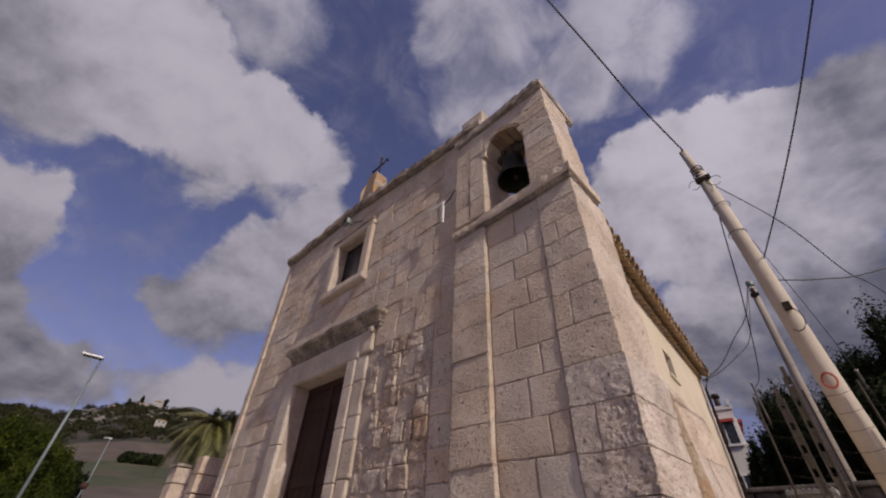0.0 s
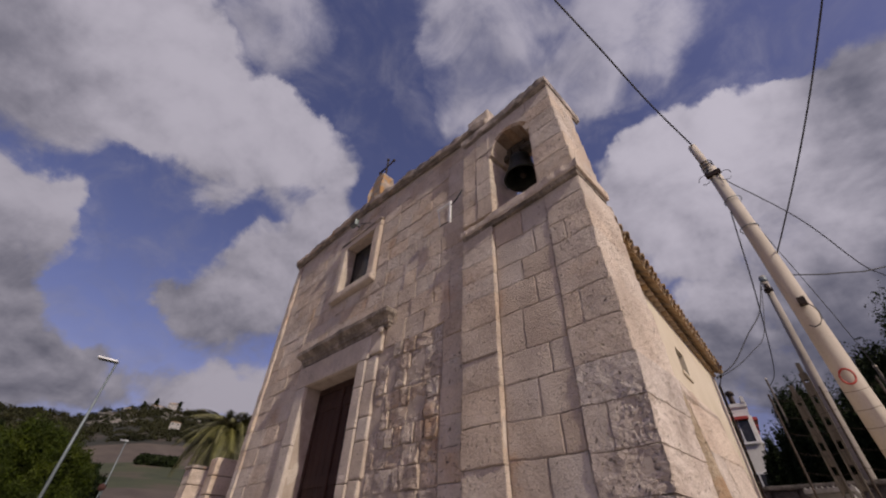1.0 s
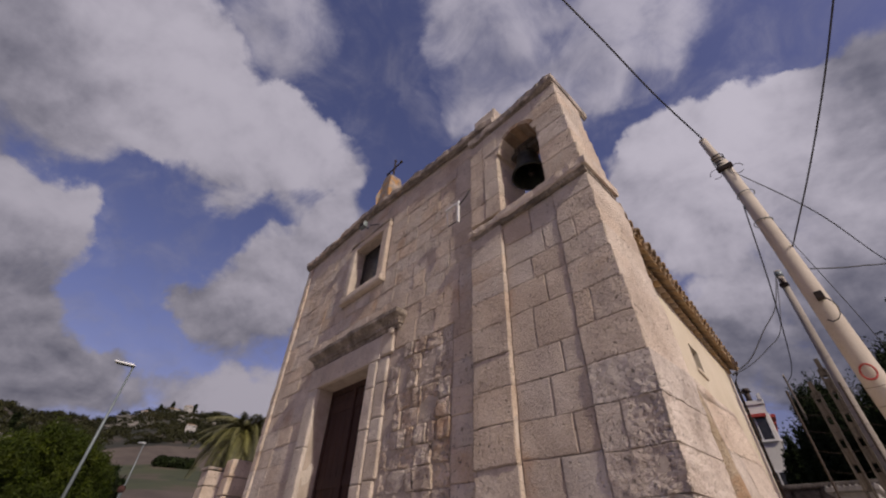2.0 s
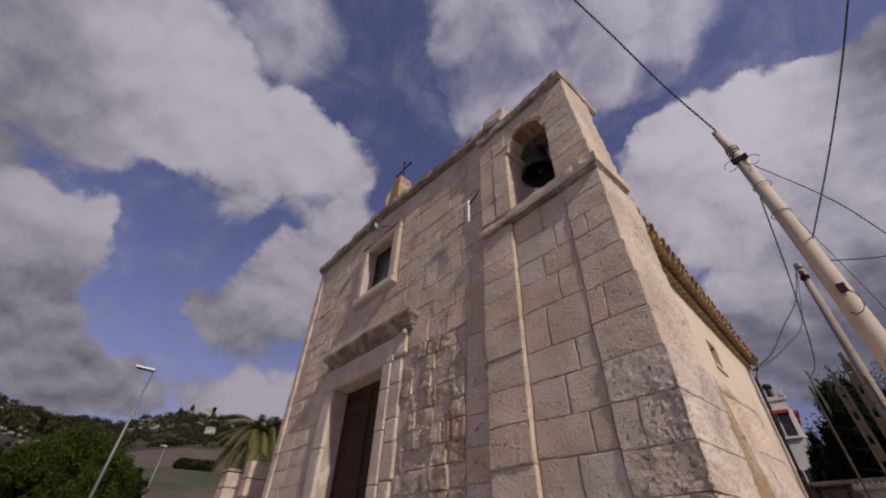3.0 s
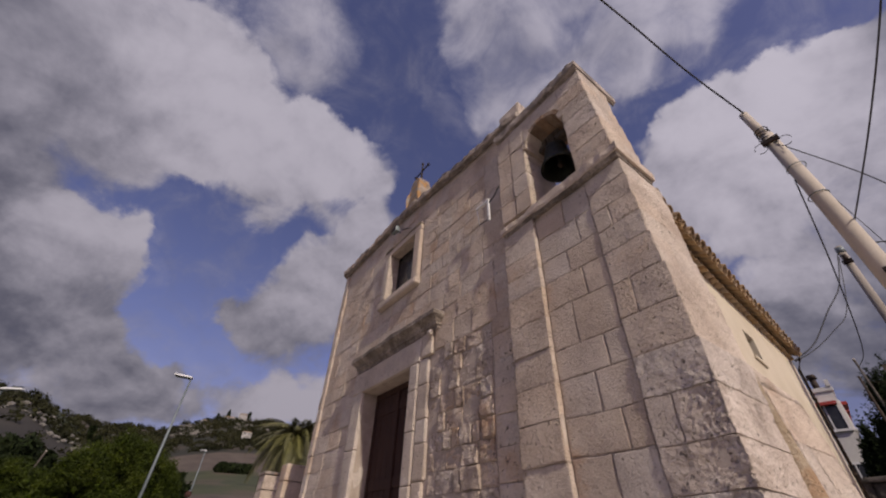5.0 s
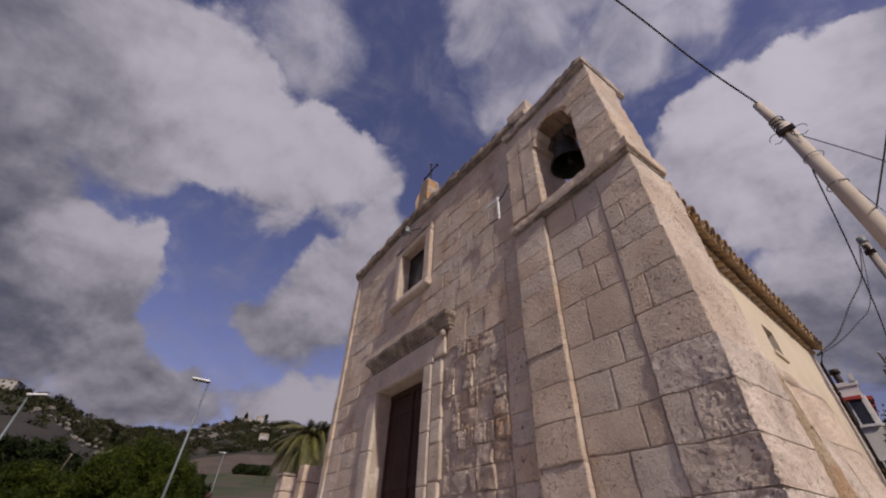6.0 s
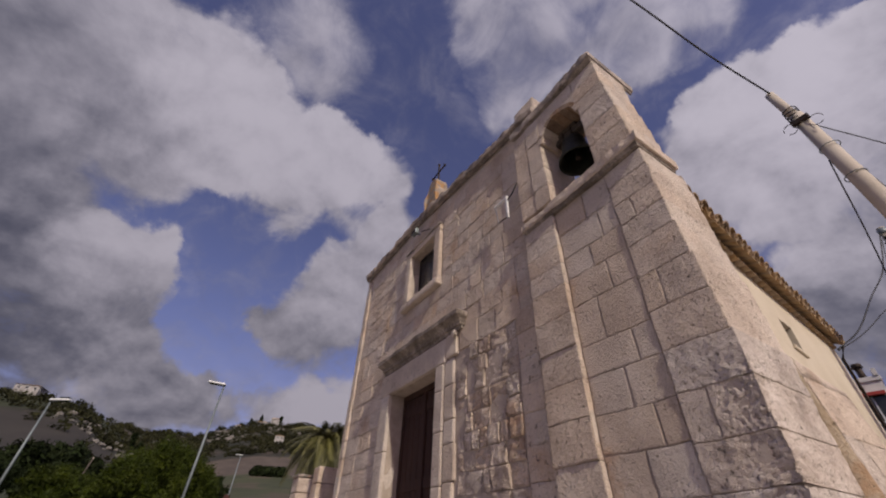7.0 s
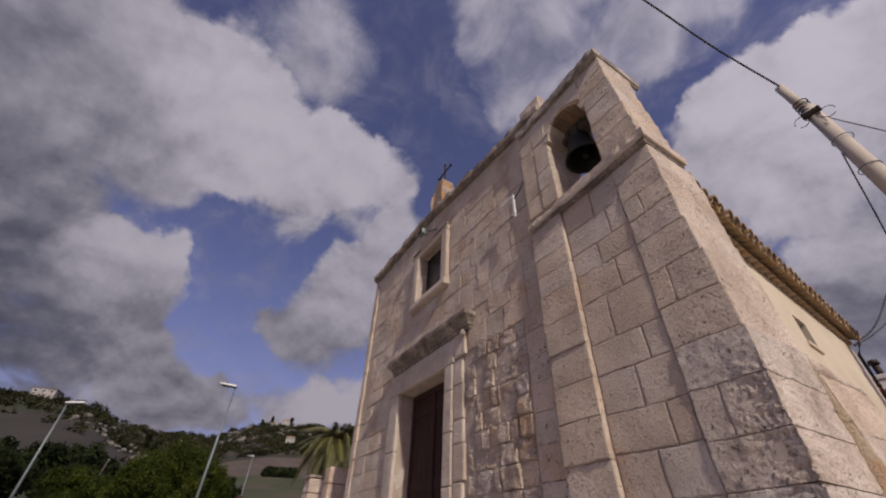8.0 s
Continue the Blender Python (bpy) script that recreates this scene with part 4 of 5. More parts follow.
# ---- bell ----
def bell():
    b = thing("church_bell", "dark patinated bronze bell hanging in the arched opening", "bell", (-1.83, 0.29, 4.70))
    b.scale = (0.95, 0.95, 0.95)
    prof = [(0.255, 0.0), (0.25, 0.03), (0.225, 0.10), (0.195, 0.18), (0.175, 0.27), (0.165, 0.36), (0.15, 0.42), (0.11, 0.46), (0.05, 0.48), (0.001, 0.485)]
    inner = [(0.001, 0.45), (0.10, 0.43), (0.135, 0.36), (0.15, 0.27), (0.175, 0.17), (0.205, 0.09), (0.225, 0.02), (0.235, 0.0)]
    verts, faces, n = [], [], 32
    full = prof + inner
    for r, z in full:
        for k in range(n):
            a = 2 * math.pi * k / n
            verts.append((r * math.cos(a), r * math.sin(a), z))
    m = len(full)
    for i in range(m):
        for k in range(n):
            a, c = i * n + k, i * n + (k + 1) % n
            d, e = ((i + 1) % m) * n + (k + 1) % n, ((i + 1) % m) * n + k
            faces.append((a, c, d, e))
    obj("body", verts, faces, M_BRONZE, b, smooth=True)
    tube("clapper", [(0, 0, 0.44), (0.02, 0, 0.10)], 0.014, M_IRON, b, 8)
    bm = bmesh.new()
    bmesh.ops.create_uvsphere(bm, u_segments=12, v_segments=8, radius=0.045, matrix=Matrix.Translation((0.02, 0, 0.06)))
    part("clapper_ball", bm, M_IRON, b, smooth=True)
    bm = bmesh.new()
    add_box(bm, -0.30, 0.42, -0.08, 0.08, 0.50, 0.60, 0.02)
    add_box(bm, -0.16, 0.16, -0.09, 0.09, 0.60, 0.68, 0.02)
    part("headstock", bm, M_WOODOLD, b, "weathered wooden headstock")
    for x in (-0.07, 0.07):
        tube("strap", [(x, -0.095, 0.62), (x, -0.095, 0.5), (x * 0.5, 0, 0.47)], 0.014, M_IRON, b, 6)
        tube("strap", [(x, 0.095, 0.62), (x, 0.095, 0.5), (x * 0.5, 0, 0.47)], 0.014, M_IRON, b, 6)


bell()


# ---- fixtures on the facade ----
def fixtures():
    f = thing("wall_bracket", "white metal cable bracket with box on the facade", "bracket", (-2.83, -0.03, 4.45))
    box("plate", 0.01, 0.045, -0.055, -0.03, -0.16, 0.24, M_WHITE, f, 0.005)
    box("arm", -0.22, 0.03, -0.06, -0.03, 0.19, 0.22, M_WHITE, f, 0.004)
    tube("stay", [(-0.21, -0.04, 0.20), (-0.21, 0.0, -0.06)], 0.008, M_WHITE, f, 6)
    tube("stay", [(-0.21, 0.0, -0.06), (0.02, -0.03, -0.12)], 0.006, M_CABLE, f, 6)
    tube("cable", [(0.04, -0.04, 0.16), (0.14, -0.03, 0.22), (0.26, -0.05, 0.30)], 0.011, M_CABLE, f, 6)
    g = thing("floodlight", "small grey floodlight fixed above the facade window", "floodlight", (-5.42, -0.06, 5.86))
    box("housing", -0.09, 0.09, -0.10, -0.02, -0.06, 0.06, M_GALV, g, 0.012)
    box("glass", -0.07, 0.07, -0.106, -0.10, -0.045, 0.045, M_IRON, g)
    tube("arm", [(0, 0.06, 0.0), (0, -0.03, 0.0)], 0.016, M_GALV, g, 8)
    tube("cable", [(0.10, 0.03, 0.0), (0.25, 0.05, -0.06), (0.42, 0.05, -0.16)], 0.008, M_CABLE, g, 6)


fixtures()

# ---- surroundings ----
def polar(az, r, z=None):
    x, y = EYE[0] - r * math.sin(radians(az)), EYE[1] + r * math.cos(radians(az))
    return Vector((x, y, ground_z(x, y) if z is None else z))


def high(az, el, r):
    """The point at that bearing, height angle and distance."""
    p = polar(az, r, 0.0)
    p.z = EYE[2] + r * math.tan(radians(el))
    return p


def leaves(name, blobs, count, size, mat, parent, seed, flat=0.5, up=0.3):
    """A crown of many small leaf clumps spread over the shells of several uneven blobs (centre, radii)."""
    rng = np.random.default_rng(seed)
    share = np.array([b[1][0] * b[1][1] + b[1][2] * b[1][0] for b in blobs])
    pick = rng.choice(len(blobs), count, p=share / share.sum())
    c = np.array([b[0] for b in blobs], float)[pick]
    rad = np.array([b[1] for b in blobs], float)[pick]
    d = rng.normal(size=(count, 3))
    d /= np.linalg.norm(d, axis=1)[:, None]
    wob = np.array([noise.noise(Vector(v) * 2.3 + Vector((float(k), 0, 0))) for v, k in zip(d, pick)])
    dist = (rng.uniform(0.25, 1.0, count) ** 0.45) * (1.0 + 0.45 * wob)
    core = rng.random(count) < 0.25
    dist = np.where(core, dist * 0.72, dist)
    p = c + d * rad * dist[:, None]
    a = rng.normal(size=(count, 3)) + d * 0.4
    a[:, 2] += up
    a /= np.linalg.norm(a, axis=1)[:, None]
    b = np.cross(a, rng.normal(size=(count, 3)))
    b /= np.linalg.norm(b, axis=1)[:, None]
    s = (size * rng.uniform(0.5, 1.5, count) * np.where(core, 2.4, 1.0))[:, None]
    q = np.stack([p - a * s - b * s * 0.15, p - b * s * flat, p + a * s, p + b * s * flat], 1).reshape(-1, 3)
    faces = np.arange(count * 4).reshape(-1, 4)
    me = bpy.data.meshes.new(name)
    me.from_pydata(q.tolist(), [], faces.tolist())
    me.materials.append(mat)
    ob = new(name, me)
    if parent is not None:
        ob.parent = parent
    return ob


def tree(name, label, category, base, height, spread, mat, seed, count=9000, size=0.10, trunk=0.14, low=0.25, blobs=9, tall=0.35, group=""):
    """A tapered trunk with limbs under a crown of clumps, uneven in outline."""
    t = thing(name, label, category, base, group)
    rng = random.Random(seed)
    tips, bl = [], []
    for i in range(blobs):
        a = 2 * math.pi * i / blobs + rng.uniform(-0.4, 0.4)
        rr = spread * rng.uniform(0.25, 0.68)
        z = height * rng.uniform(low + 0.12, 0.86)
        k = 1.0 - 0.5 * abs(z / height - 0.45)
        bl.append(((rr * math.cos(a) * k, rr * math.sin(a) * k, z), (spread * rng.uniform(0.28, 0.48), spread * rng.uniform(0.28, 0.48), height * tall * rng.uniform(0.35, 0.6))))
        tips.append(bl[-1][0])
    bl.append(((0, 0, height * 0.82), (spread * 0.36, spread * 0.36, height * 0.19)))
    tube("trunk", [(0, 0, -0.3), (0.03 * height, 0, height * 0.3), (-0.02 * height, 0.02 * height, height * 0.75)], [trunk, trunk * 0.75, trunk * 0.25], M_BARK, t, 9)
    for tip in tips[::2]:
        tube("limb", [(0.02 * height, 0, height * rng.uniform(0.15, 0.4)), tuple(0.5 * v for v in tip[:2]) + (tip[2] * 0.8,), tip], [trunk * 0.45, trunk * 0.3, trunk * 0.1], M_BARK, t, 6)
    leaves("crown", bl, count, size, mat, t, seed, 0.22 if mat is M_LEAF else 0.4)
    return t


def street_lamp(az, r, el, turn, label):
    top = high(az, el, r)
    g = ground_z(top.x, top.y)
    s = thing("street_lamp", label, "street lamp", (top.x, top.y, g), "street lamps")
    h = top.z - g
    tube("post", [(0, 0, -0.1), (0, 0, h * 0.45), (0, 0, h)], [0.07, 0.056, 0.038], M_GALV, s, 12)
    box("base_plate", -0.16, 0.16, -0.16, 0.16, -0.02, 0.03, M_GALV, s, 0.01)
    d = Vector((math.cos(turn), math.sin(turn), 0))
    tube("arm", [(0, 0, h - 0.06), tuple(d * 0.25 + Vector((0, 0, h + 0.02)))], 0.03, M_GALV, s, 8)
    bm = bmesh.new()
    add_box(bm, -0.05, 0.74, -0.16, 0.16, -0.045, 0.045, 0.04)
    for v in bm.verts:
        v.co.y *= 1.0 - 0.35 * max(0.0, 0.3 - v.co.x)
    hd = part("lamp_head", bm, M_LAMP, s, "white lamp head", True)
    hd.matrix_basis = Matrix.Translation((0, 0, h + 0.03)) @ Matrix.Rotation(turn, 4, "Z") @ Matrix.Rotation(-0.08, 4, "Y")
    bm = bmesh.new()
    add_box(bm, 0.16, 0.66, -0.11, 0.11, -0.06, -0.043, 0.004)
    gl = part("diffuser", bm, M_GLASS, hd)
    return s


street_lamp(86.35, 22, 16.25, radians(250), "tall grey steel street lamp with white head")
street_lamp(81.95, 45, 9.15, radians(200), "grey steel street lamp beside the field road")
street_lamp(101.3, 26, 11.5, radians(70), "leaning grey steel street lamp below the hill")


def road_sign(az, r, el):
    """A round sign on a thin post, seen from its rusty back."""
    c = high(az, el, r)
    g = ground_z(c.x, c.y)
    s = thing("road_sign", "small round rust-red road sign beside the field road", "road sign", (c.x, c.y, g))
    h = c.z - g
    d = (Vector((EYE[0], EYE[1], 0)) - Vector((c.x, c.y, 0))).normalized()
    tube("post", [(0, 0, -0.1), (0, 0, h + 0.3)], 0.03, M_GALV, s, 8)
    tube("disc", [tuple(d * 0.035 + Vector((0, 0, h))), tuple(d * 0.06 + Vector((0, 0, h)))], 0.25, M_RUST, s, 20, "round rust-red disc")


M_RUST = material("rusty_red_sign", [(0.035, 0.012, 0.009), (0.06, 0.022, 0.016)], 6, 0.9, 0.1, 40)
road_sign(82.1, 44, 4.9)


def wood_post(az, r, el, low_el, lean, label):
    top = high(az, el, r)
    base = polar(az + lean, r)
    p = thing("wooden_post", label, "post", tuple(base), "wooden posts")
    tube("shaft", [(0, 0, -0.2), tuple(top - base)], [0.048, 0.038], M_WOODOLD, p, 10)
    tube("cap", [tuple(top - base - Vector((0, 0, 0.02))), tuple(top - base + Vector((0, 0, 0.03)))], 0.043, M_CONCRETE, p, 10)


wood_post(89.9, 33.0, 9.8, 5, 0.1, "pale wooden post standing among pine shrubs")
wood_post(95.6, 30, 7.2, 4, 0.9, "leaning grey wooden post below the hillside")
wood_post(6.1, 22, 17.3, 9, -0.5, "dark thin wooden post behind the chapel")
wood_post(-2.9, 15, 16.6, 9, -0.4, "thin grey wooden post among dark trees")


# utility poles and wires
def utility_pole():
    u = thing("utility_pole", "tapered beige concrete utility pole with red ring mark", "utility pole", (0.12, 6.2, 0))
    u.scale = (1.2, 1.2, 1.2)
    u.location.z = -0.14
    tube("shaft", [(0.09, 0, 0.0), (-0.02, 0, 2.7), (-0.09, 0, 5.24), (-0.165, 0, 7.27)], [0.152, 0.138, 0.120, 0.100], M_CONCRETE, u, 24)
    tube("extension", [(-0.165, -0.0, 7.0), (-0.25, 0, 8.08)], [0.082, 0.074], M_CONCRETE, u, 16)
    for i in range(5):
        z = 7.08 + 0.09 * i
        a = [(-0.19 + 0.105 * math.cos(t), 0.105 * math.sin(t), z + 0.012 * math.sin(3 * t + i)) for t in [2 * math.pi * k / 14 for k in range(15)]]
        tube("wire_wrap", a, 0.011, M_CABLE, u, 6)
    box("clamp", -0.30, -0.03, -0.15, -0.08, 6.98, 7.08, M_IRON, u, 0.01)
    for s, q in ((1, 0.0), (-1, 0.1)):
        a = [(-0.17 + s * 0.17 + s * 0.10 * math.cos(t), -0.12, 6.86 + q + 0.12 * math.sin(t)) for t in [2 * math.pi * k / 14 for k in range(13)]]
        tube("wire_loop", a, 0.007, M_CABLE, u, 5)
    bm = bmesh.new()
    add_box(bm, -0.07, 0.03, -0.21, -0.13, 3.91, 4.04, 0.012)
    part("junction_box", bm, M_IRON, u, "small dark junction box")
    tube("conduit", [(0.02, -0.17, 3.93), (0.07, -0.18, 3.84), (0.085, -0.19, 3.74), (0.07, -0.20, 3.64), (0.02, -0.20, 3.57), (-0.05, -0.20, 3.55), (-0.10, -0.19, 3.60)], 0.009, M_CABLE, u, 6)
    ring = [(-0.03 + 0.075 * math.cos(t), -0.185 + 0.02 * math.cos(t) ** 2, 2.83 + 0.10 * math.sin(t)) for t in [2 * math.pi * k / 20 for k in range(21)]]
    tube("painted_ring", ring, 0.013, M_RED, u, 6)
    for z in (5.6, 6.3):
        a = [(-0.115 + 0.14 * math.cos(t), 0.14 * math.sin(t), z) for t in [2 * math.pi * k / 16 for k in range(17)]]
        tube("steel_band", a, 0.008, M_GALV, u, 5)
    p2 = thing("utility_pole", "slim grey concrete utility pole carrying several wires", "utility pole", (-0.52, 11.2, 0))
    tube("shaft", [(0, 0, -0.3), (0.03, 0, 4.0), (0.12, 0, 8.06)], [0.135, 0.11, 0.085], M_POLE, p2, 18)
    tube("top_collar", [(0.115, 0, 7.85), (0.12, 0, 8.02)], 0.10, M_GALV, p2, 12)
    tube("insulator", [(0.12, -0.18, 7.7), (0.12, -0.18, 7.5)], 0.05, M_IRON, p2, 8)
    box("clamp", 0.0, 0.22, -0.2, -0.1, 7.45, 7.55, M_IRON, p2, 0.01)


utility_pole()


def wire(name, label, pts, r=0.012):
    """A cable through a few points, smoothed into a sagging curve."""
    pts = [Vector(p) for p in pts]
    out = []
    ext = [2 * pts[0] - pts[1]] + pts + [2 * pts[-1] - pts[-2]]
    for i in range(1, len(ext) - 2):
        p0, p1, p2, p3 = ext[i - 1:i + 3]
        for k in range(8):
            t = k / 8
            out.append(0.5 * ((2 * p1) + (p2 - p0) * t + (2 * p0 - 5 * p1 + 4 * p2 - p3) * t * t + (3 * p1 - p0 - 3 * p2 + p3) * t ** 3))
    out.append(pts[-1])
    o = tube(name, out, r, M_CABLE, None, 6)
    tagged(o, label, "cable", "overhead cables")


wire("overhead_cable", "thick twisted black cable from the pole top overhead", [(-0.144, 6.2, 9.52), (-0.456, 4.15, 9.64), (-0.67, 2.28, 9.82), (-0.876, 0.82, 10.12), (-1.08, -0.7, 10.44), (-1.28, -2.2, 10.76)], 0.019)
wire("overhead_cable", "black cable rising overhead from the concrete pole", [(0.156, 6.22, 5.81), (0.90, 4.64, 6.16), (1.56, 3.49, 6.70), (2.10, 2.17, 7.06), (2.66, 0.85, 7.48), (3.22, -0.47, 7.92), (3.8, -1.8, 8.4)], 0.014)
wire("overhead_cable", "thin dark wire running off behind the trees", [high(-0.1, 39.7, 9.0), high(-4.9, 32.0, 10.6), high(-7.0, 25.6, 13), high(-8.5, 22.7, 16), high(-10, 17.5, 30)], 0.012)
wire("overhead_cable", "thin wire level across from the concrete pole", [high(-1.2, 26.9, 9.2), high(-5.0, 25.6, 9.8), high(-9.7, 24.7, 10.6), high(-22, 24, 14)], 0.012)
wire("overhead_cable", "slack black cable falling from pole to far post", [high(1.0, 35.7, 8.9), high(3.3, 25.1, 11), high(5.0, 18.0, 17), high(6.0, 16.6, 21.9)], 0.013)
wire("overhead_cable", "slack service cable from pole to chapel eave", [high(2.0, 27.2, 13.9), high(3.6, 24.2, 13), high(5.8, 22.1, 12), high(8.2, 19.6, 10.8), high(10.6, 18.3, 9.9)], 0.014)
wire("overhead_cable", "second slack service cable from pole to chapel eave", [high(2.1, 26.8, 13.9), high(4.2, 21.9, 13), high(6.3, 20.2, 12), high(8.4, 19.0, 10.8), high(10.6, 18.2, 9.9)], 0.010)
wire("overhead_cable", "straight thin stay wire beside the concrete pole", [high(-0.6, 34.0, 9.3), high(-2.4, 22.0, 10.2), high(-3.0, 15.0, 10.9), high(-3.4, 7.0, 11.6)], 0.007)


def ladder_post(az, r, el, lean, label):
    """An old concrete post pierced by a row of openings."""
    top, base = high(az, el, r), polar(az + lean, r, 0.0)
    p = thing("pierced_post", label, "post", tuple(base), "pierced posts")
    v = top - base
    L = v.length
    bm = bmesh.new()
    for s in (-1, 1):
        add_box(bm, s * 0.105 - 0.035, s * 0.105 + 0.035, -0.06, 0.06, -0.2, L)
    k = 0
    while k * 0.36 < L:
        add_box(bm, -0.072, 0.072, -0.055, 0.055, k * 0.36, k * 0.36 + 0.23)
        k += 1
    add_box(bm, -0.072, 0.072, -0.055, 0.055, L - 0.12, L)
    o = part("shaft", bm, M_WOODOLD, p)
    zx = v.normalized()
    yx = zx.cross(Vector((1, 0, 0))).normalized()
    xx = yx.cross(zx)
    o.matrix_basis = Matrix(((xx.x, yx.x, zx.x), (xx.y, yx.y, zx.y), (xx.z, yx.z, zx.z))).to_4x4() @ Matrix.Diagonal((0.44, 0.9, 1, 1))


ladder_post(2.75, 9.5, 17.2, 0.2, "old grey pierced post beside the dark shrubs")
ladder_post(4.25, 9.5, 15.2, -0.1, "shorter old grey pierced post beside the dark shrubs")


def wire_fence():
    f = thing("wire_fence", "slack wire fence strung between thin iron posts", "fence")
    az = [6.5, 2.0, -2.5, -7.5, -13.0]
    for a in az:
        b, t = polar(a, 8.8, 0.0), high(a, 15.8, 8.8)
        tube("post", [tuple(b), tuple(t)], 0.018, M_IRON, f, 6)
    for el in (8.5, 10.2, 12.0, 13.6, 15.3):
        pts = []
        for a0, a1 in zip(az, az[1:]):
            for k in range(5):
                s = k / 5
                pts.append(tuple(high(a0 + (a1 - a0) * s, el - 0.5 * math.sin(math.pi * s), 8.8)))
        tube("strand", pts, 0.0032, M_IRON, f, 5)


wire_fence()


# retaining wall, shed and house behind
def rubble_wall():
    w = thing("rubble_wall", "dark dry-stone retaining wall under the shrubs", "stone wall")
    a, b = polar(13, 13.6, 0), polar(-22, 14.6, 0)
    L = (b - a).length
    d = (b - a).normalized()
    m = Matrix.Translation(a) @ Matrix(((d.x, -d.y, 0, 0), (d.y, d.x, 0, 0), (0, 0, 1, 0), (0, 0, 0, 1)))
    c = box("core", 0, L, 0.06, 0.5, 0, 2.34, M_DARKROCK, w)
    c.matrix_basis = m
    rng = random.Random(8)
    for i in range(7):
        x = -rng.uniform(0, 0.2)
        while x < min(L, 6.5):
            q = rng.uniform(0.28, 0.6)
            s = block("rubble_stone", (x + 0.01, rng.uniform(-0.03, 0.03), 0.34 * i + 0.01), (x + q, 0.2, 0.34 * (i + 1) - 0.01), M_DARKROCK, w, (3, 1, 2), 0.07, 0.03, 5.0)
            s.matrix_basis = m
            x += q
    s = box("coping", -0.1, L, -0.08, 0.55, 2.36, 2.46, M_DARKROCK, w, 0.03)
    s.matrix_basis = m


rubble_wall()


def shed():
    s = thing("low_shed", "low pale-roofed shed in front of the wall", "shed", tuple(polar(5.2, 11.4, 0)))
    s.scale = (0.62, 0.8, 1.0)
    box("wall", -0.5, 0.5, -0.3, 1.0, 0, 2.0, M_HOUSE, s, 0.02)
    bm = bmesh.new()
    add_box(bm, -0.62, 0.62, -0.45, 1.1, 2.0, 2.08, 0.015)
    part("roof", bm, M_HOUSE, s, "pale weathered corrugated roof")
    for i in range(9):
        x = -0.56 + 0.14 * i
        tube("rib", [(x, -0.46, 2.085), (x, 1.1, 2.085)], 0.02, M_HOUSE, s, 6)


shed()


def window_on(parent, x0, x1, y, z0, z1, side="y", awning=False):
    """A sunk window with frame, sill and panes on a house wall."""
    w = new("window")
    w.parent = parent

    def bx(nm, a0, a1, b0, b1, c0, c1, mt):
        return box(nm, a0, a1, b0, b1, c0, c1, mt, w) if side == "y" else box(nm, b0, b1, a0, a1, c0, c1, mt, w)
    s = -1 if side == "y" else 1
    lo, hi = (y - 0.03, y + 0.02) if side == "y" else (y - 0.02, y + 0.03)
    bx("pane", x0, x1, lo, hi, z0, z1, M_GLASS)
    for a, b, c, d in ((x0 - 0.08, x0, z0, z1), (x1, x1 + 0.08, z0, z1), (x0 - 0.08, x1 + 0.08, z1, z1 + 0.1), ((x0 + x1) / 2 - 0.03, (x0 + x1) / 2 + 0.03, z0, z1)):
        bx("frame", a, b, lo + 0.03 * s * (side == "y"), hi + 0.03 * (side != "y"), c, d, M_WHITE)
    bx("sill", x0 - 0.15, x1 + 0.15, lo - 0.09 * (side == "y"), hi + 0.09 * (side != "y"), z0 - 0.1, z0, M_WHITE)
    if awning:
        bx("blind", x0 - 0.05, x1 + 0.05, lo - 0.25 * (side == "y"), hi + 0.25 * (side != "y"), z1 - 0.12, z1 + 0.03, M_RED)


def house(name, label, base, w, d, h, mat, roof_mat, floors=2, bays=3, turn=0.0, hip=0.0, awning=False, cell=1.0):
    """A plain house with real windows on the two sides that show."""
    o = thing(name, label, "house", tuple(base), "houses on the hillside" if name == "hill_house" else "")
    o.rotation_euler = (0, 0, turn)
    box("wall", -w / 2, w / 2, -d / 2, d / 2, -3.0, h, mat, o)
    if hip:
        bm = bmesh.new()
        e = 0.35 * cell
        v = [bm.verts.new(p) for p in ((-w / 2 - e, -d / 2 - e, h), (w / 2 + e, -d / 2 - e, h), (w / 2 + e, d / 2 + e, h), (-w / 2 - e, d / 2 + e, h), (-w / 4, 0, h + hip), (w / 4, 0, h + hip))]
        for f in ((0, 1, 5, 4), (2, 3, 4, 5), (1, 2, 5), (3, 0, 4), (3, 2, 1, 0)):
            bm.faces.new([v[i] for i in f])
        part("roof", bm, roof_mat, o)
    else:
        box("roof", -w / 2 - 0.06, w / 2 + 0.06, -d / 2 - 0.06, d / 2 + 0.06, h, h + 0.22, roof_mat, o, 0.03)
        for x in (-w / 2 + 0.05, w / 2 - 0.05):
            box("parapet", x - 0.08, x + 0.08, -d / 2 - 0.1, d / 2 + 0.1, h + 0.22, h + 0.55, mat, o)
    fh = h / floors
    for f in range(floors):
        for i in range(bays):
            x = -w / 2 + w * (i + 0.5) / bays
            window_on(o, x - 0.5, x + 0.5, -d / 2, f * fh + 0.35 * fh, f * fh + 0.8 * fh, "y", awning and f == floors - 1)
        for i in range(max(1, bays - 1)):
            y = -d / 2 + d * (i + 0.5) / max(1, bays - 1)
            window_on(o, y - 0.5, y + 0.5, w / 2, f * fh + 0.35 * fh, f * fh + 0.8 * fh, "x", awning and f == floors - 1)
    return o


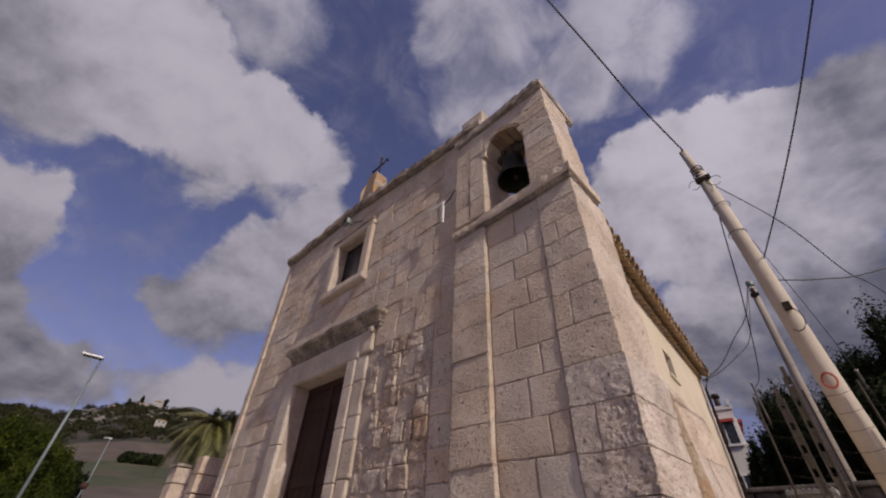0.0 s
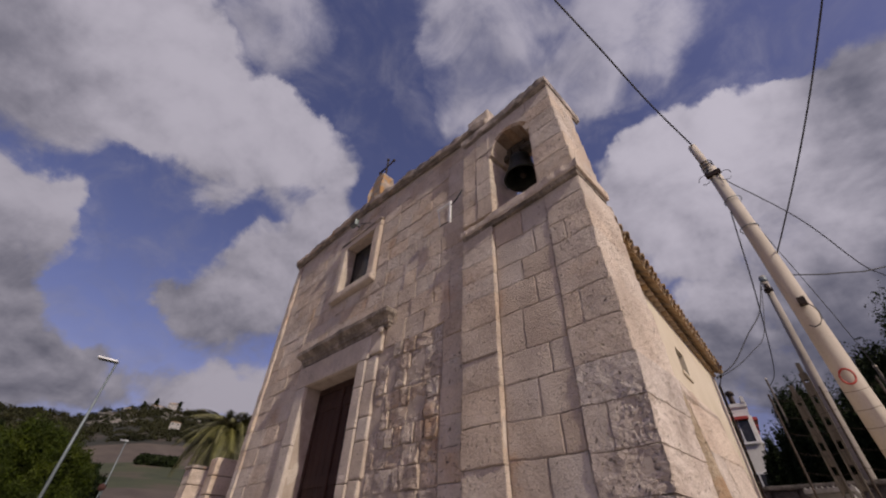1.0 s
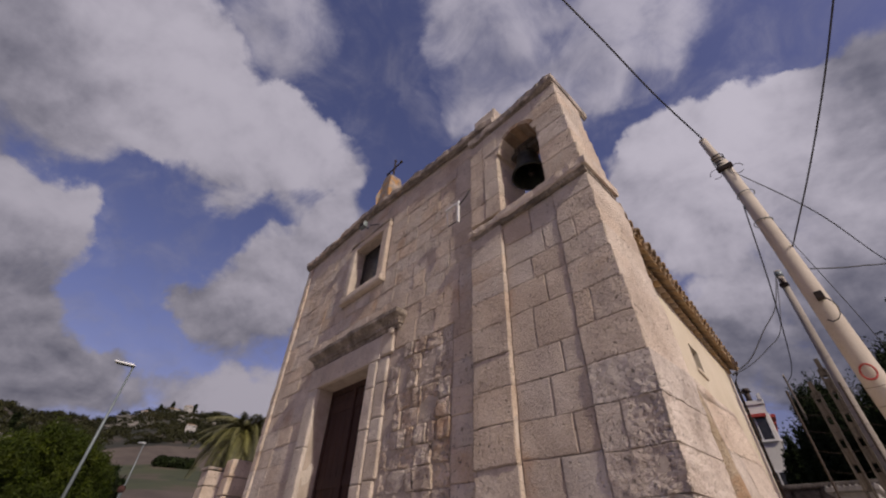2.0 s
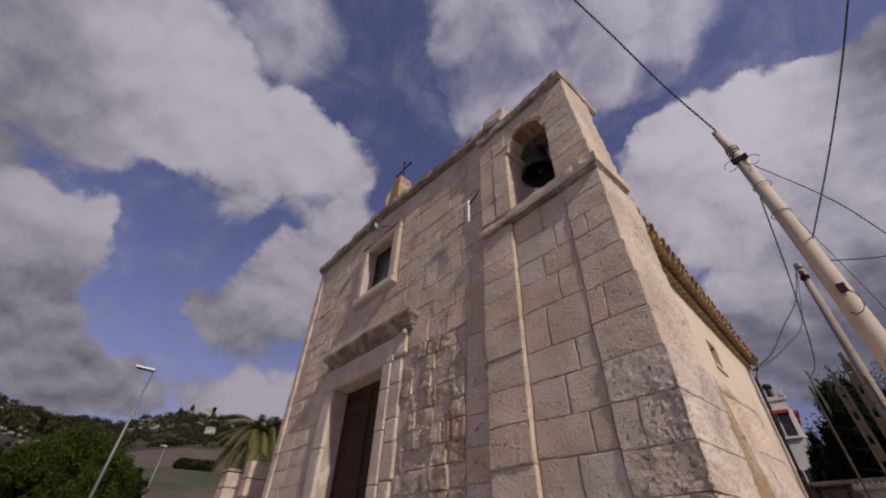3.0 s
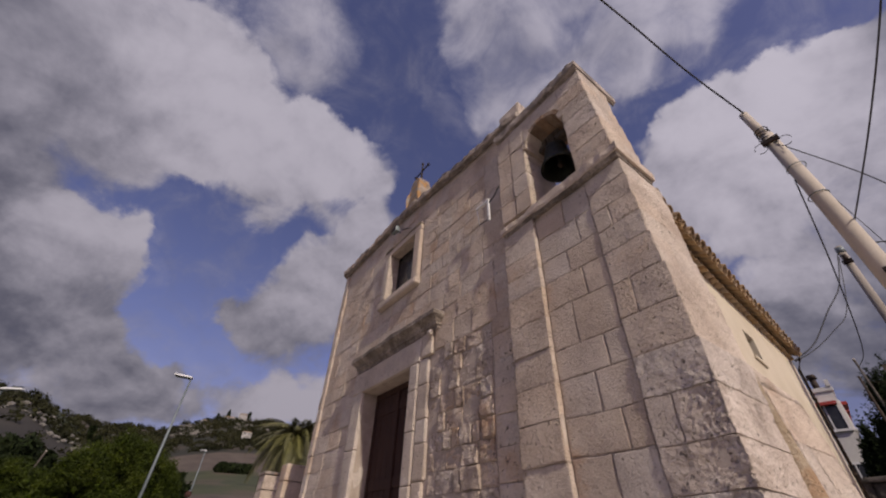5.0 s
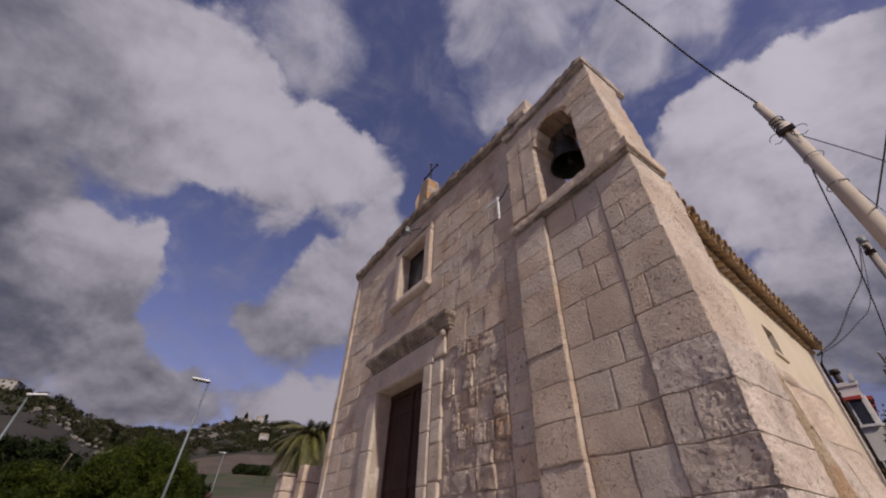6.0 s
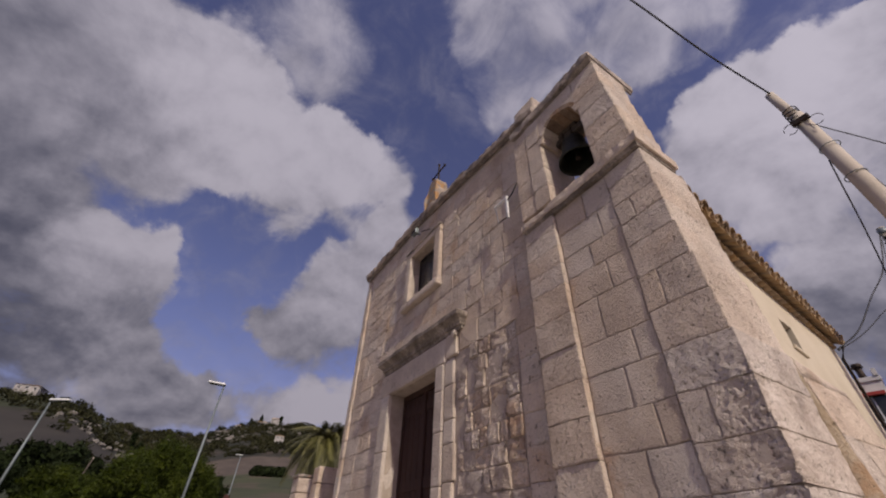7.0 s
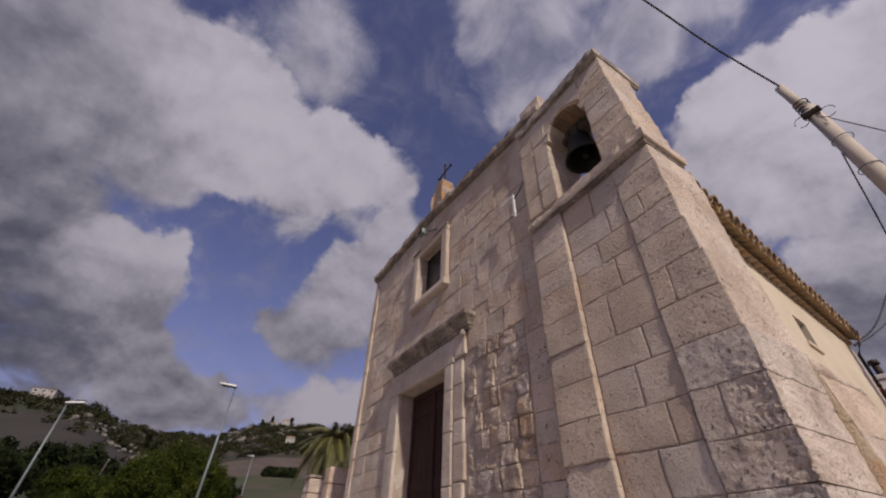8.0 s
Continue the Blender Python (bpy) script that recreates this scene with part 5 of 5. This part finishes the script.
hs = house("house", "white plastered house with red window blinds behind the chapel", Vector((-8.98, 27.2, 0.0)), 8, 7, 8.1, M_VILLA, M_VILLA, 3, 6, radians(12), 0, True)
tube("chimney", [(3.5, -2.6, 8.3), (3.5, -2.6, 9.1)], [0.16, 0.14], M_IRON, hs, 10)
tube("chimney_cowl", [(3.5, -2.6, 9.05), (3.5, -2.6, 9.25)], [0.24, 0.2], M_IRON, hs, 10)

# houses far up on the hills
house("hill_house", "pale flat-roofed house on the near hilltop", polar(103.2, 236) + Vector((0, 0, 0.8)), 8.5, 7, 2.6, M_HOUSE, M_TILE, 1, 3, radians(75), 1.1)
house("hill_house", "white villa on the far ridge", polar(79.2, 425), 7, 6, 3.6, M_HOUSE, M_TILE, 2, 3, radians(70), 1.6)
house("hill_house", "long low white house on the far ridge", polar(80.6, 420), 9, 5, 1.8, M_HOUSE, M_TILE, 1, 4, radians(75), 1.2)
house("hill_house", "white two-storey farmhouse on the hillside", polar(78.2, 300), 5.5, 4.5, 5.0, M_HOUSE, M_TILE, 2, 2, radians(80), 1.0)
house("hill_house", "small pale house on the far ridge", polar(83.2, 415), 5, 4, 2.4, M_HOUSE, M_TILE, 1, 2, radians(70), 1.2)
house("hill_house", "small pale house on the far ridge", polar(76.0, 424), 4, 4, 2, M_HOUSE, M_TILE, 1, 2, radians(80), 1.2)
house("hill_house", "small ochre house among hedges below the hill", polar(95.0, 62) + Vector((0, 0, 0.4)), 2.6, 2.2, 2.3, M_SAND_SHADE, M_TILE, 1, 1, radians(85), 0.5)

# garden wall beside the far end of the facade
def garden_wall():
    w = thing("garden_wall", "stepped ashlar garden wall beyond the chapel corner", "stone wall")
    box("core", -11.40, -11.03, 0.25, 3.2, 0, 2.16, M_MORTAR, w)
    rng = random.Random(3)
    for i in range(7):
        z0, z1 = 0.315 * i, 0.315 * (i + 1)
        y = 0.17
        while y < 3.0:
            q = rng.uniform(0.3, 0.55)
            block("ashlar", (-11.45, y + 0.012, z0 + 0.012), (-11.0, min(y + q, 3.2) - 0.012, z1 - 0.012), M_STONE, w, (3, 3, 3), 0.01, 0.006)
            y += q
    for i in range(7):
        block("pier_stone", (-9.65, 0.11, 0.318 * i + 0.010), (-9.30, 1.0, 0.318 * (i + 1) - 0.010), M_STONE, w, (3, 3, 3), 0.01, 0.006)
    block("coping_stone", (-11.47, 0.15, 2.21), (-10.98, 3.1, 2.27), M_CAP, w, (3, 8, 2), 0.015, 0.008)


garden_wall()


# ---- plants ----
def palm():
    base = polar(72.2, 34)
    top = high(72.2, 11.2, 34)
    p = thing("palm_tree", "tall date palm with drooping olive-green fronds", "palm", tuple(base))
    h = top.z - base.z
    tube("trunk", [(0, 0, -0.4), (0.1, 0.05, h * 0.5), (0, 0, h)], [0.38, 0.30, 0.34], M_BARK, p, 14)
    rng = random.Random(12)
    meshes = []
    for k in range(4):
        verts, faces = [], []
        L, droop = 3.3 + 0.25 * k, 0.80 + 0.18 * k
        n = 60
        for i in range(n):
            t = i / (n - 1)
            x, z = L * (t - 0.12 * t * t), L * (0.60 * t - droop * t * t)
            dx, dz = L * (1 - 0.24 * t), L * (0.60 - 2 * droop * t)
            m = math.hypot(dx, dz)
            dx, dz = dx / m, dz / m
            ll = 0.50 * math.sin(math.pi * min(1.0, 0.12 + 0.86 * t)) ** 0.7 + 0.05
            for s in (-1, 1):
                b = len(verts)
                fall = -0.55 * ll - rng.uniform(0, 0.12)
                tip = (x + dx * 0.45 * ll, s * ll * 0.85, z + dz * 0.45 * ll + fall)
                verts += [(x - 0.02 * dx, 0, z - 0.02 * dz), (x + 0.03 * dx, 0, z + 0.03 * dz), tip]
                faces.append((b, b + 1, b + 2))
            if i:
                b = len(verts)
                verts += [(px, -0.03, pz), (px, 0.03, pz), (x, 0.02, z), (x, -0.02, z)]
                faces.append((b, b + 1, b + 2, b + 3))
            px, pz = x, z
        me = bpy.data.meshes.new("frond")
        me.from_pydata(verts, [], faces)
        me.materials.append(M_PALM)
        meshes.append(me)
    for i in range(120):
        tier = i / 119
        me = meshes[min(3, int(tier * 4))]
        o = new("frond", me)
        o.parent = p
        o.matrix_basis = Matrix.Translation((0, 0, h)) @ Matrix.Rotation(i * 2.39996, 4, "Z") @ Matrix.Rotation(-(0.62 - 1.50 * tier) + rng.uniform(-0.1, 0.1), 4, "Y") @ Matrix.Rotation(rng.uniform(-0.4, 0.4), 4, "X")


palm()
PINE = "dense bright-green pine shrub on the slope"
tree("pine_shrub", PINE, "shrub", tuple(polar(91.6, 26)), 4.2, 1.9, M_LEAF, 1, 60000, 0.06, 0.10, 0.05, 11, 0.5, "pine shrubs")
tree("pine_shrub", PINE, "shrub", tuple(polar(87.6, 27.5)), 4.7, 2.0, M_LEAF, 2, 60000, 0.06, 0.10, 0.05, 11, 0.5, "pine shrubs")
tree("pine_shrub", PINE, "shrub", tuple(polar(84.8, 27)), 3.7, 1.15, M_LEAF, 3, 36000, 0.06, 0.08, 0.05, 8, 0.5, "pine shrubs")
tree("pine_shrub", PINE, "shrub", tuple(polar(97.0, 29)), 3.0, 2.2, M_LEAF, 4, 36000, 0.06, 0.10, 0.05, 9, 0.5, "pine shrubs")
tree("pine_shrub", PINE, "shrub", tuple(polar(104.0, 29)), 3.2, 2.2, M_LEAFD, 5, 36000, 0.06, 0.10, 0.05, 9, 0.5, "pine shrubs")
DARKT = "dark evergreen tree behind the chapel"
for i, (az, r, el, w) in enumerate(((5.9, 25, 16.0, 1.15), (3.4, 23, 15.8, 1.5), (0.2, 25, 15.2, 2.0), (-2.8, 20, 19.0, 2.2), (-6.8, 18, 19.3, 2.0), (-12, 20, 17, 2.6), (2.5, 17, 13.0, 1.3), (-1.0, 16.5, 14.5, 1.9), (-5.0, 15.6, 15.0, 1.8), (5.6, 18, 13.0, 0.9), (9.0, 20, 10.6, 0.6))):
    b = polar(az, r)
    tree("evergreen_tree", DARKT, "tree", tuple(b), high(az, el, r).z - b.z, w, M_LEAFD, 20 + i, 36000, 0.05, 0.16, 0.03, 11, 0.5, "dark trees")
for i, (az, r, h, w) in enumerate(((98.5, 45, 4.2, 2.6), (101.5, 44, 3.6, 2.6), (95.8, 48, 3.8, 2.0), (105, 40, 3.8, 2.6), (83.5, 52, 4.0, 1.5))):
    tree("dark_shrub", "dark round shrub at the foot of the hill", "shrub", tuple(polar(az, r)), h, w, M_LEAFD, 50 + i, 5000, 0.17, 0.12, 0.02, 9, 0.5, "dark shrubs")


def hill_scrub():
    """Scrub and small trees over the far slopes."""
    rng = random.Random(77)
    blobs, rocks = [], []
    while len(blobs) < 1900:
        az, r = rng.uniform(62, 116), rng.uniform(60, 430)
        far = 240 if az > 96 else 430
        if r > far + 3:
            continue
        if 73 < az < 88 and r < 250:
            continue
        if az > 90 and r < 196 and rng.random() > 0.06:
            continue
        dens = 0.18 + 0.9 * (r / far) ** 2 * (0.5 + noise.noise(Vector((az * 0.35, r * 0.03, 0))))
        if rng.random() > dens:
            continue
        p = polar(az, r)
        s = rng.uniform(0.5, 1.5) * (0.8 + r / 260)
        blobs.append(((p.x, p.y, p.z + s * 0.45), (s * 1.3, s * 1.3, s * 0.9)))
    leaves("hill_scrub", blobs, 170000, 0.27, M_SCRUB, None, 9, 0.7)
    tagged(bpy.data.objects["hill_scrub"], "olive-dark scrub and low trees covering the hills", "scrub", kind="stuff")
    bm = bmesh.new()
    for i in range(260):
        az = rng.choice((rng.uniform(92, 101), rng.uniform(82, 86), rng.uniform(74, 80)))
        far = 235 if az > 91 else 425
        p = polar(az, far * rng.uniform(0.78, 1.0))
        s = rng.uniform(0.4, 1.3) * (far / 235) ** 0.7
        bmesh.ops.create_icosphere(bm, subdivisions=1, radius=s, matrix=Matrix.Translation(p + Vector((0, 0, 0.3 * s))) @ Matrix.Diagonal((rng.uniform(0.8, 1.8), rng.uniform(0.8, 1.8), rng.uniform(0.5, 0.9), 1)))
    o = part("hill_rocks", bm, M_ROCK)
    tagged(o, "pale limestone outcrops and rubble on the slopes", "rocks", kind="stuff")
    b2 = []
    for i in range(40):
        az = 76.8 + 3.2 * i / 39
        p = polar(az, 158 + rng.uniform(-2, 2))
        b2.append(((p.x, p.y, p.z + 1.0), (1.6, 1.6, 1.6)))
    leaves("hedge", b2, 5000, 0.4, M_LEAFD, None, 4, 0.7)
    tagged(bpy.data.objects["hedge"], "long dark clipped hedge between the fields", "hedge", kind="stuff")
    for az, r, h in ((93.0, 236, 7.5), (92.2, 238, 5.0), (73.1, 420, 6), (72.3, 420, 5), (80.9, 424, 8), (82.0, 424, 6), (78.6, 424, 7)):
        b = polar(az, r)
        tree("ridge_tree", "slim dark tree on the skyline", "tree", tuple(b), h, h * 0.22, M_LEAFD, int(az * 10), 900, 0.5, 0.2, 0.1, 6, 0.5, "skyline trees")


hill_scrub()

# ---- the single stones of the walls ----
def gnaw(w):
    """Erosion is strongest at the low outer corner."""
    return min(1.0, max(0.12, (w.x + 1.26) / 0.22)) * (1.0 if w.z < 1.66 else max(0.15, 1.0 - (w.z - 1.66) / 0.18)) * max(0.25, 1.0 - max(0.0, w.y - 0.05) / 0.35)


def tower_stones():
    zs = [0.02, 0.36, 0.70, 1.06, 1.33, 1.64, 1.945, 2.27, 2.59, 2.92, 3.17, 3.41, 3.66, 3.87]
    up = [4.07, 4.36, 4.66, 4.95, 5.22, 5.46, 5.70]
    # left pilaster, recessed panel, corner with its quoins
    lay(tower, FX1, -2.12, zs, 0.20, 0.50, -0.050, 0.12, seed=11, rough=0.005, wear=0.006, jitter=0.008)
    # the panel's stones, with their own joints
    pz = [0.02, 0.36, 0.70, 1.06, 1.36, 1.64, 1.95, 2.22, 2.63, 2.94, 3.20, 3.52, 3.87]
    for z0, z1, x in zip(pz, pz[1:], (-1.7, -1.85, -1.62, -1.77, -1.61, -1.76, -1.61, -1.85, -1.67, -1.80, -1.62, -1.74)):
        open_joint = 0.010 if abs(z0 - 1.64) < 0.01 else 0.0
        for a, b in ((-2.12, x - open_joint), (x, -1.43)):
            block("stone", (a + 0.003, 0.000 + 0.005 * noise.noise(Vector((a * 9, z0 * 5, 0))), z0 + 0.002), (b - 0.002, 0.11, z1 - 0.002), M_SMOOTH, tower, (5, 1, 4), 0.006, 0.004, 5.0, 0.004, 0.014)
    lay(tower, FX1, BX0, up, 0.30, 0.48, -0.040, TB + 0.02, seed=13, rough=0.007, n=(4, 4, 3))
    for i, (z0, z1) in enumerate(zip(zs, zs[1:])):
        xc = ramp_at(CORNER, (z0 + z1) / 2)
        worn = z1 < 2.0
        rng = random.Random(70 + i)
        d = rng.choice((0.30, 0.42, TD)) if not worn else TD
        cut = -1.43 + (rng.uniform(0.14, 0.2) if i % 3 == 1 else 0.0)
        if cut > -1.42:
            block("stone", (-1.43 + 0.004, -0.008, z0 + 0.003), (cut - 0.004, 0.12, z1 - 0.004), M_STONE, tower, (3, 1, 3), 0.005, 0.005)
        if worn:
            block("quoin_stone", (cut + 0.003, -0.012, z0 + 0.003), (xc + 0.012, d, z1 - 0.003), M_WORN, tower, (34, 34, 24), 0.005, 0.007, 7.0, 0.024, 0.002, gnaw)
        else:
            block("quoin_stone", (cut + 0.003, -0.009, z0 + 0.003), (xc, d, z1 - 0.004), M_STONE, tower, (8, 8, 6), 0.006, 0.006, 6.0, 0.004, 0.010)
        if d < 0.5:
            block("stone", (xc - 0.14, d + 0.004, z0 + 0.004), (xc - 0.004, TD, z1 - 0.004), M_STONE, tower, (1, 4, 3), 0.005, 0.005)
    for i, (z0, z1) in enumerate(zip(up, up[1:])):
        xc = ramp_at(CORNER, (z0 + z1) / 2)
        d = (0.28, 0.40)[i % 2]
        block("quoin_stone", (BX1, -0.035, z0 + 0.003), (xc, d, z1 - 0.004), M_STONE, tower, (6, 5, 4), 0.006, 0.006, 6.0, 0.004, 0.010)
        block("stone", (BX1, d + 0.005, z0 + 0.004), (xc - 0.004, TB, z1 - 0.004), M_STONE, tower, (3, 3, 3), 0.005, 0.005)


M_WORN = material("eroded_limestone", [(0.38, 0.315, 0.27), (0.52, 0.44, 0.38), (0.63, 0.55, 0.485)], 3.0, 0.95, 0.9, 24, each=0.05, pits=0.9, patches=[(CRUST, 5.5, 0.63, 0.08, 0.35), (PALE, 3.0, 0.55, 0.15, 0.5)])
tower_stones()


def facade_stones():
    zs = [0.02, 0.34, 0.66, 0.97, 1.27, 1.56, 1.84, 2.12, 2.40, 2.68, 2.95, 3.20, 3.46, 3.71, 3.96, 4.20, 4.44, 4.68, 4.91, 5.14, 5.37, 5.60, 5.84, 6.02]
    holes = [(DX0 - 0.30, DX1 + 0.20, 0, DZ), (DX0 - 0.35, DX1 + 0.52, DZ, 3.2), (-6.40, -3.94, 3.18, 3.42), (WX0 - 0.21, WX1 + 0.21, WZ0 - 0.26, WZ1 + 0.2)]
    rub = (-3.96, -2.95)
    # corner strip at the far end, 3 cm proud
    lay(facade, FX0, -7.70, zs, 0.14, 0.30, -0.015, 0.5, seed=31, n=(2, 3, 3))
    lay(facade, -7.70, DX0 - 0.30, zs[:13], 0.30, 0.62, 0.020, 0.10, holes=holes, seed=32, n=(3, 1, 3), rough=0.003)
    # weathered rubble beside the door
    small = [0.02, 0.24, 0.45, 0.66, 0.85, 1.05, 1.25, 1.46, 1.66, 1.86, 2.06, 2.27, 2.47, 2.68, 2.88]
    lay(facade, DX1 + 0.475, rub[1], small, 0.12, 0.32, 0.006, 0.10, M_RUBBLE, holes=(), seed=33, rough=0.014, gap=0.007, bevel=0.012, wear=0.022, n=(7, 1, 6), jitter=0.016)
    lay(facade, rub[1], FX1, zs[:11], 0.34, 0.60, 0.016, 0.10, seed=34, rough=0.004, wear=0.004, jitter=0.006)
    lay(facade, DX1 + 0.51, FX1, [2.88, 3.20], 0.25, 0.5, 0.016, 0.10, seed=38, holes=holes)
    lay(facade, -7.70, FX1, zs[11:], 0.26, 0.52, 0.018, 0.10, holes=holes, seed=35, rough=0.003, n=(5, 1, 3), wear=0.004, jitter=0.006)


facade_stones()
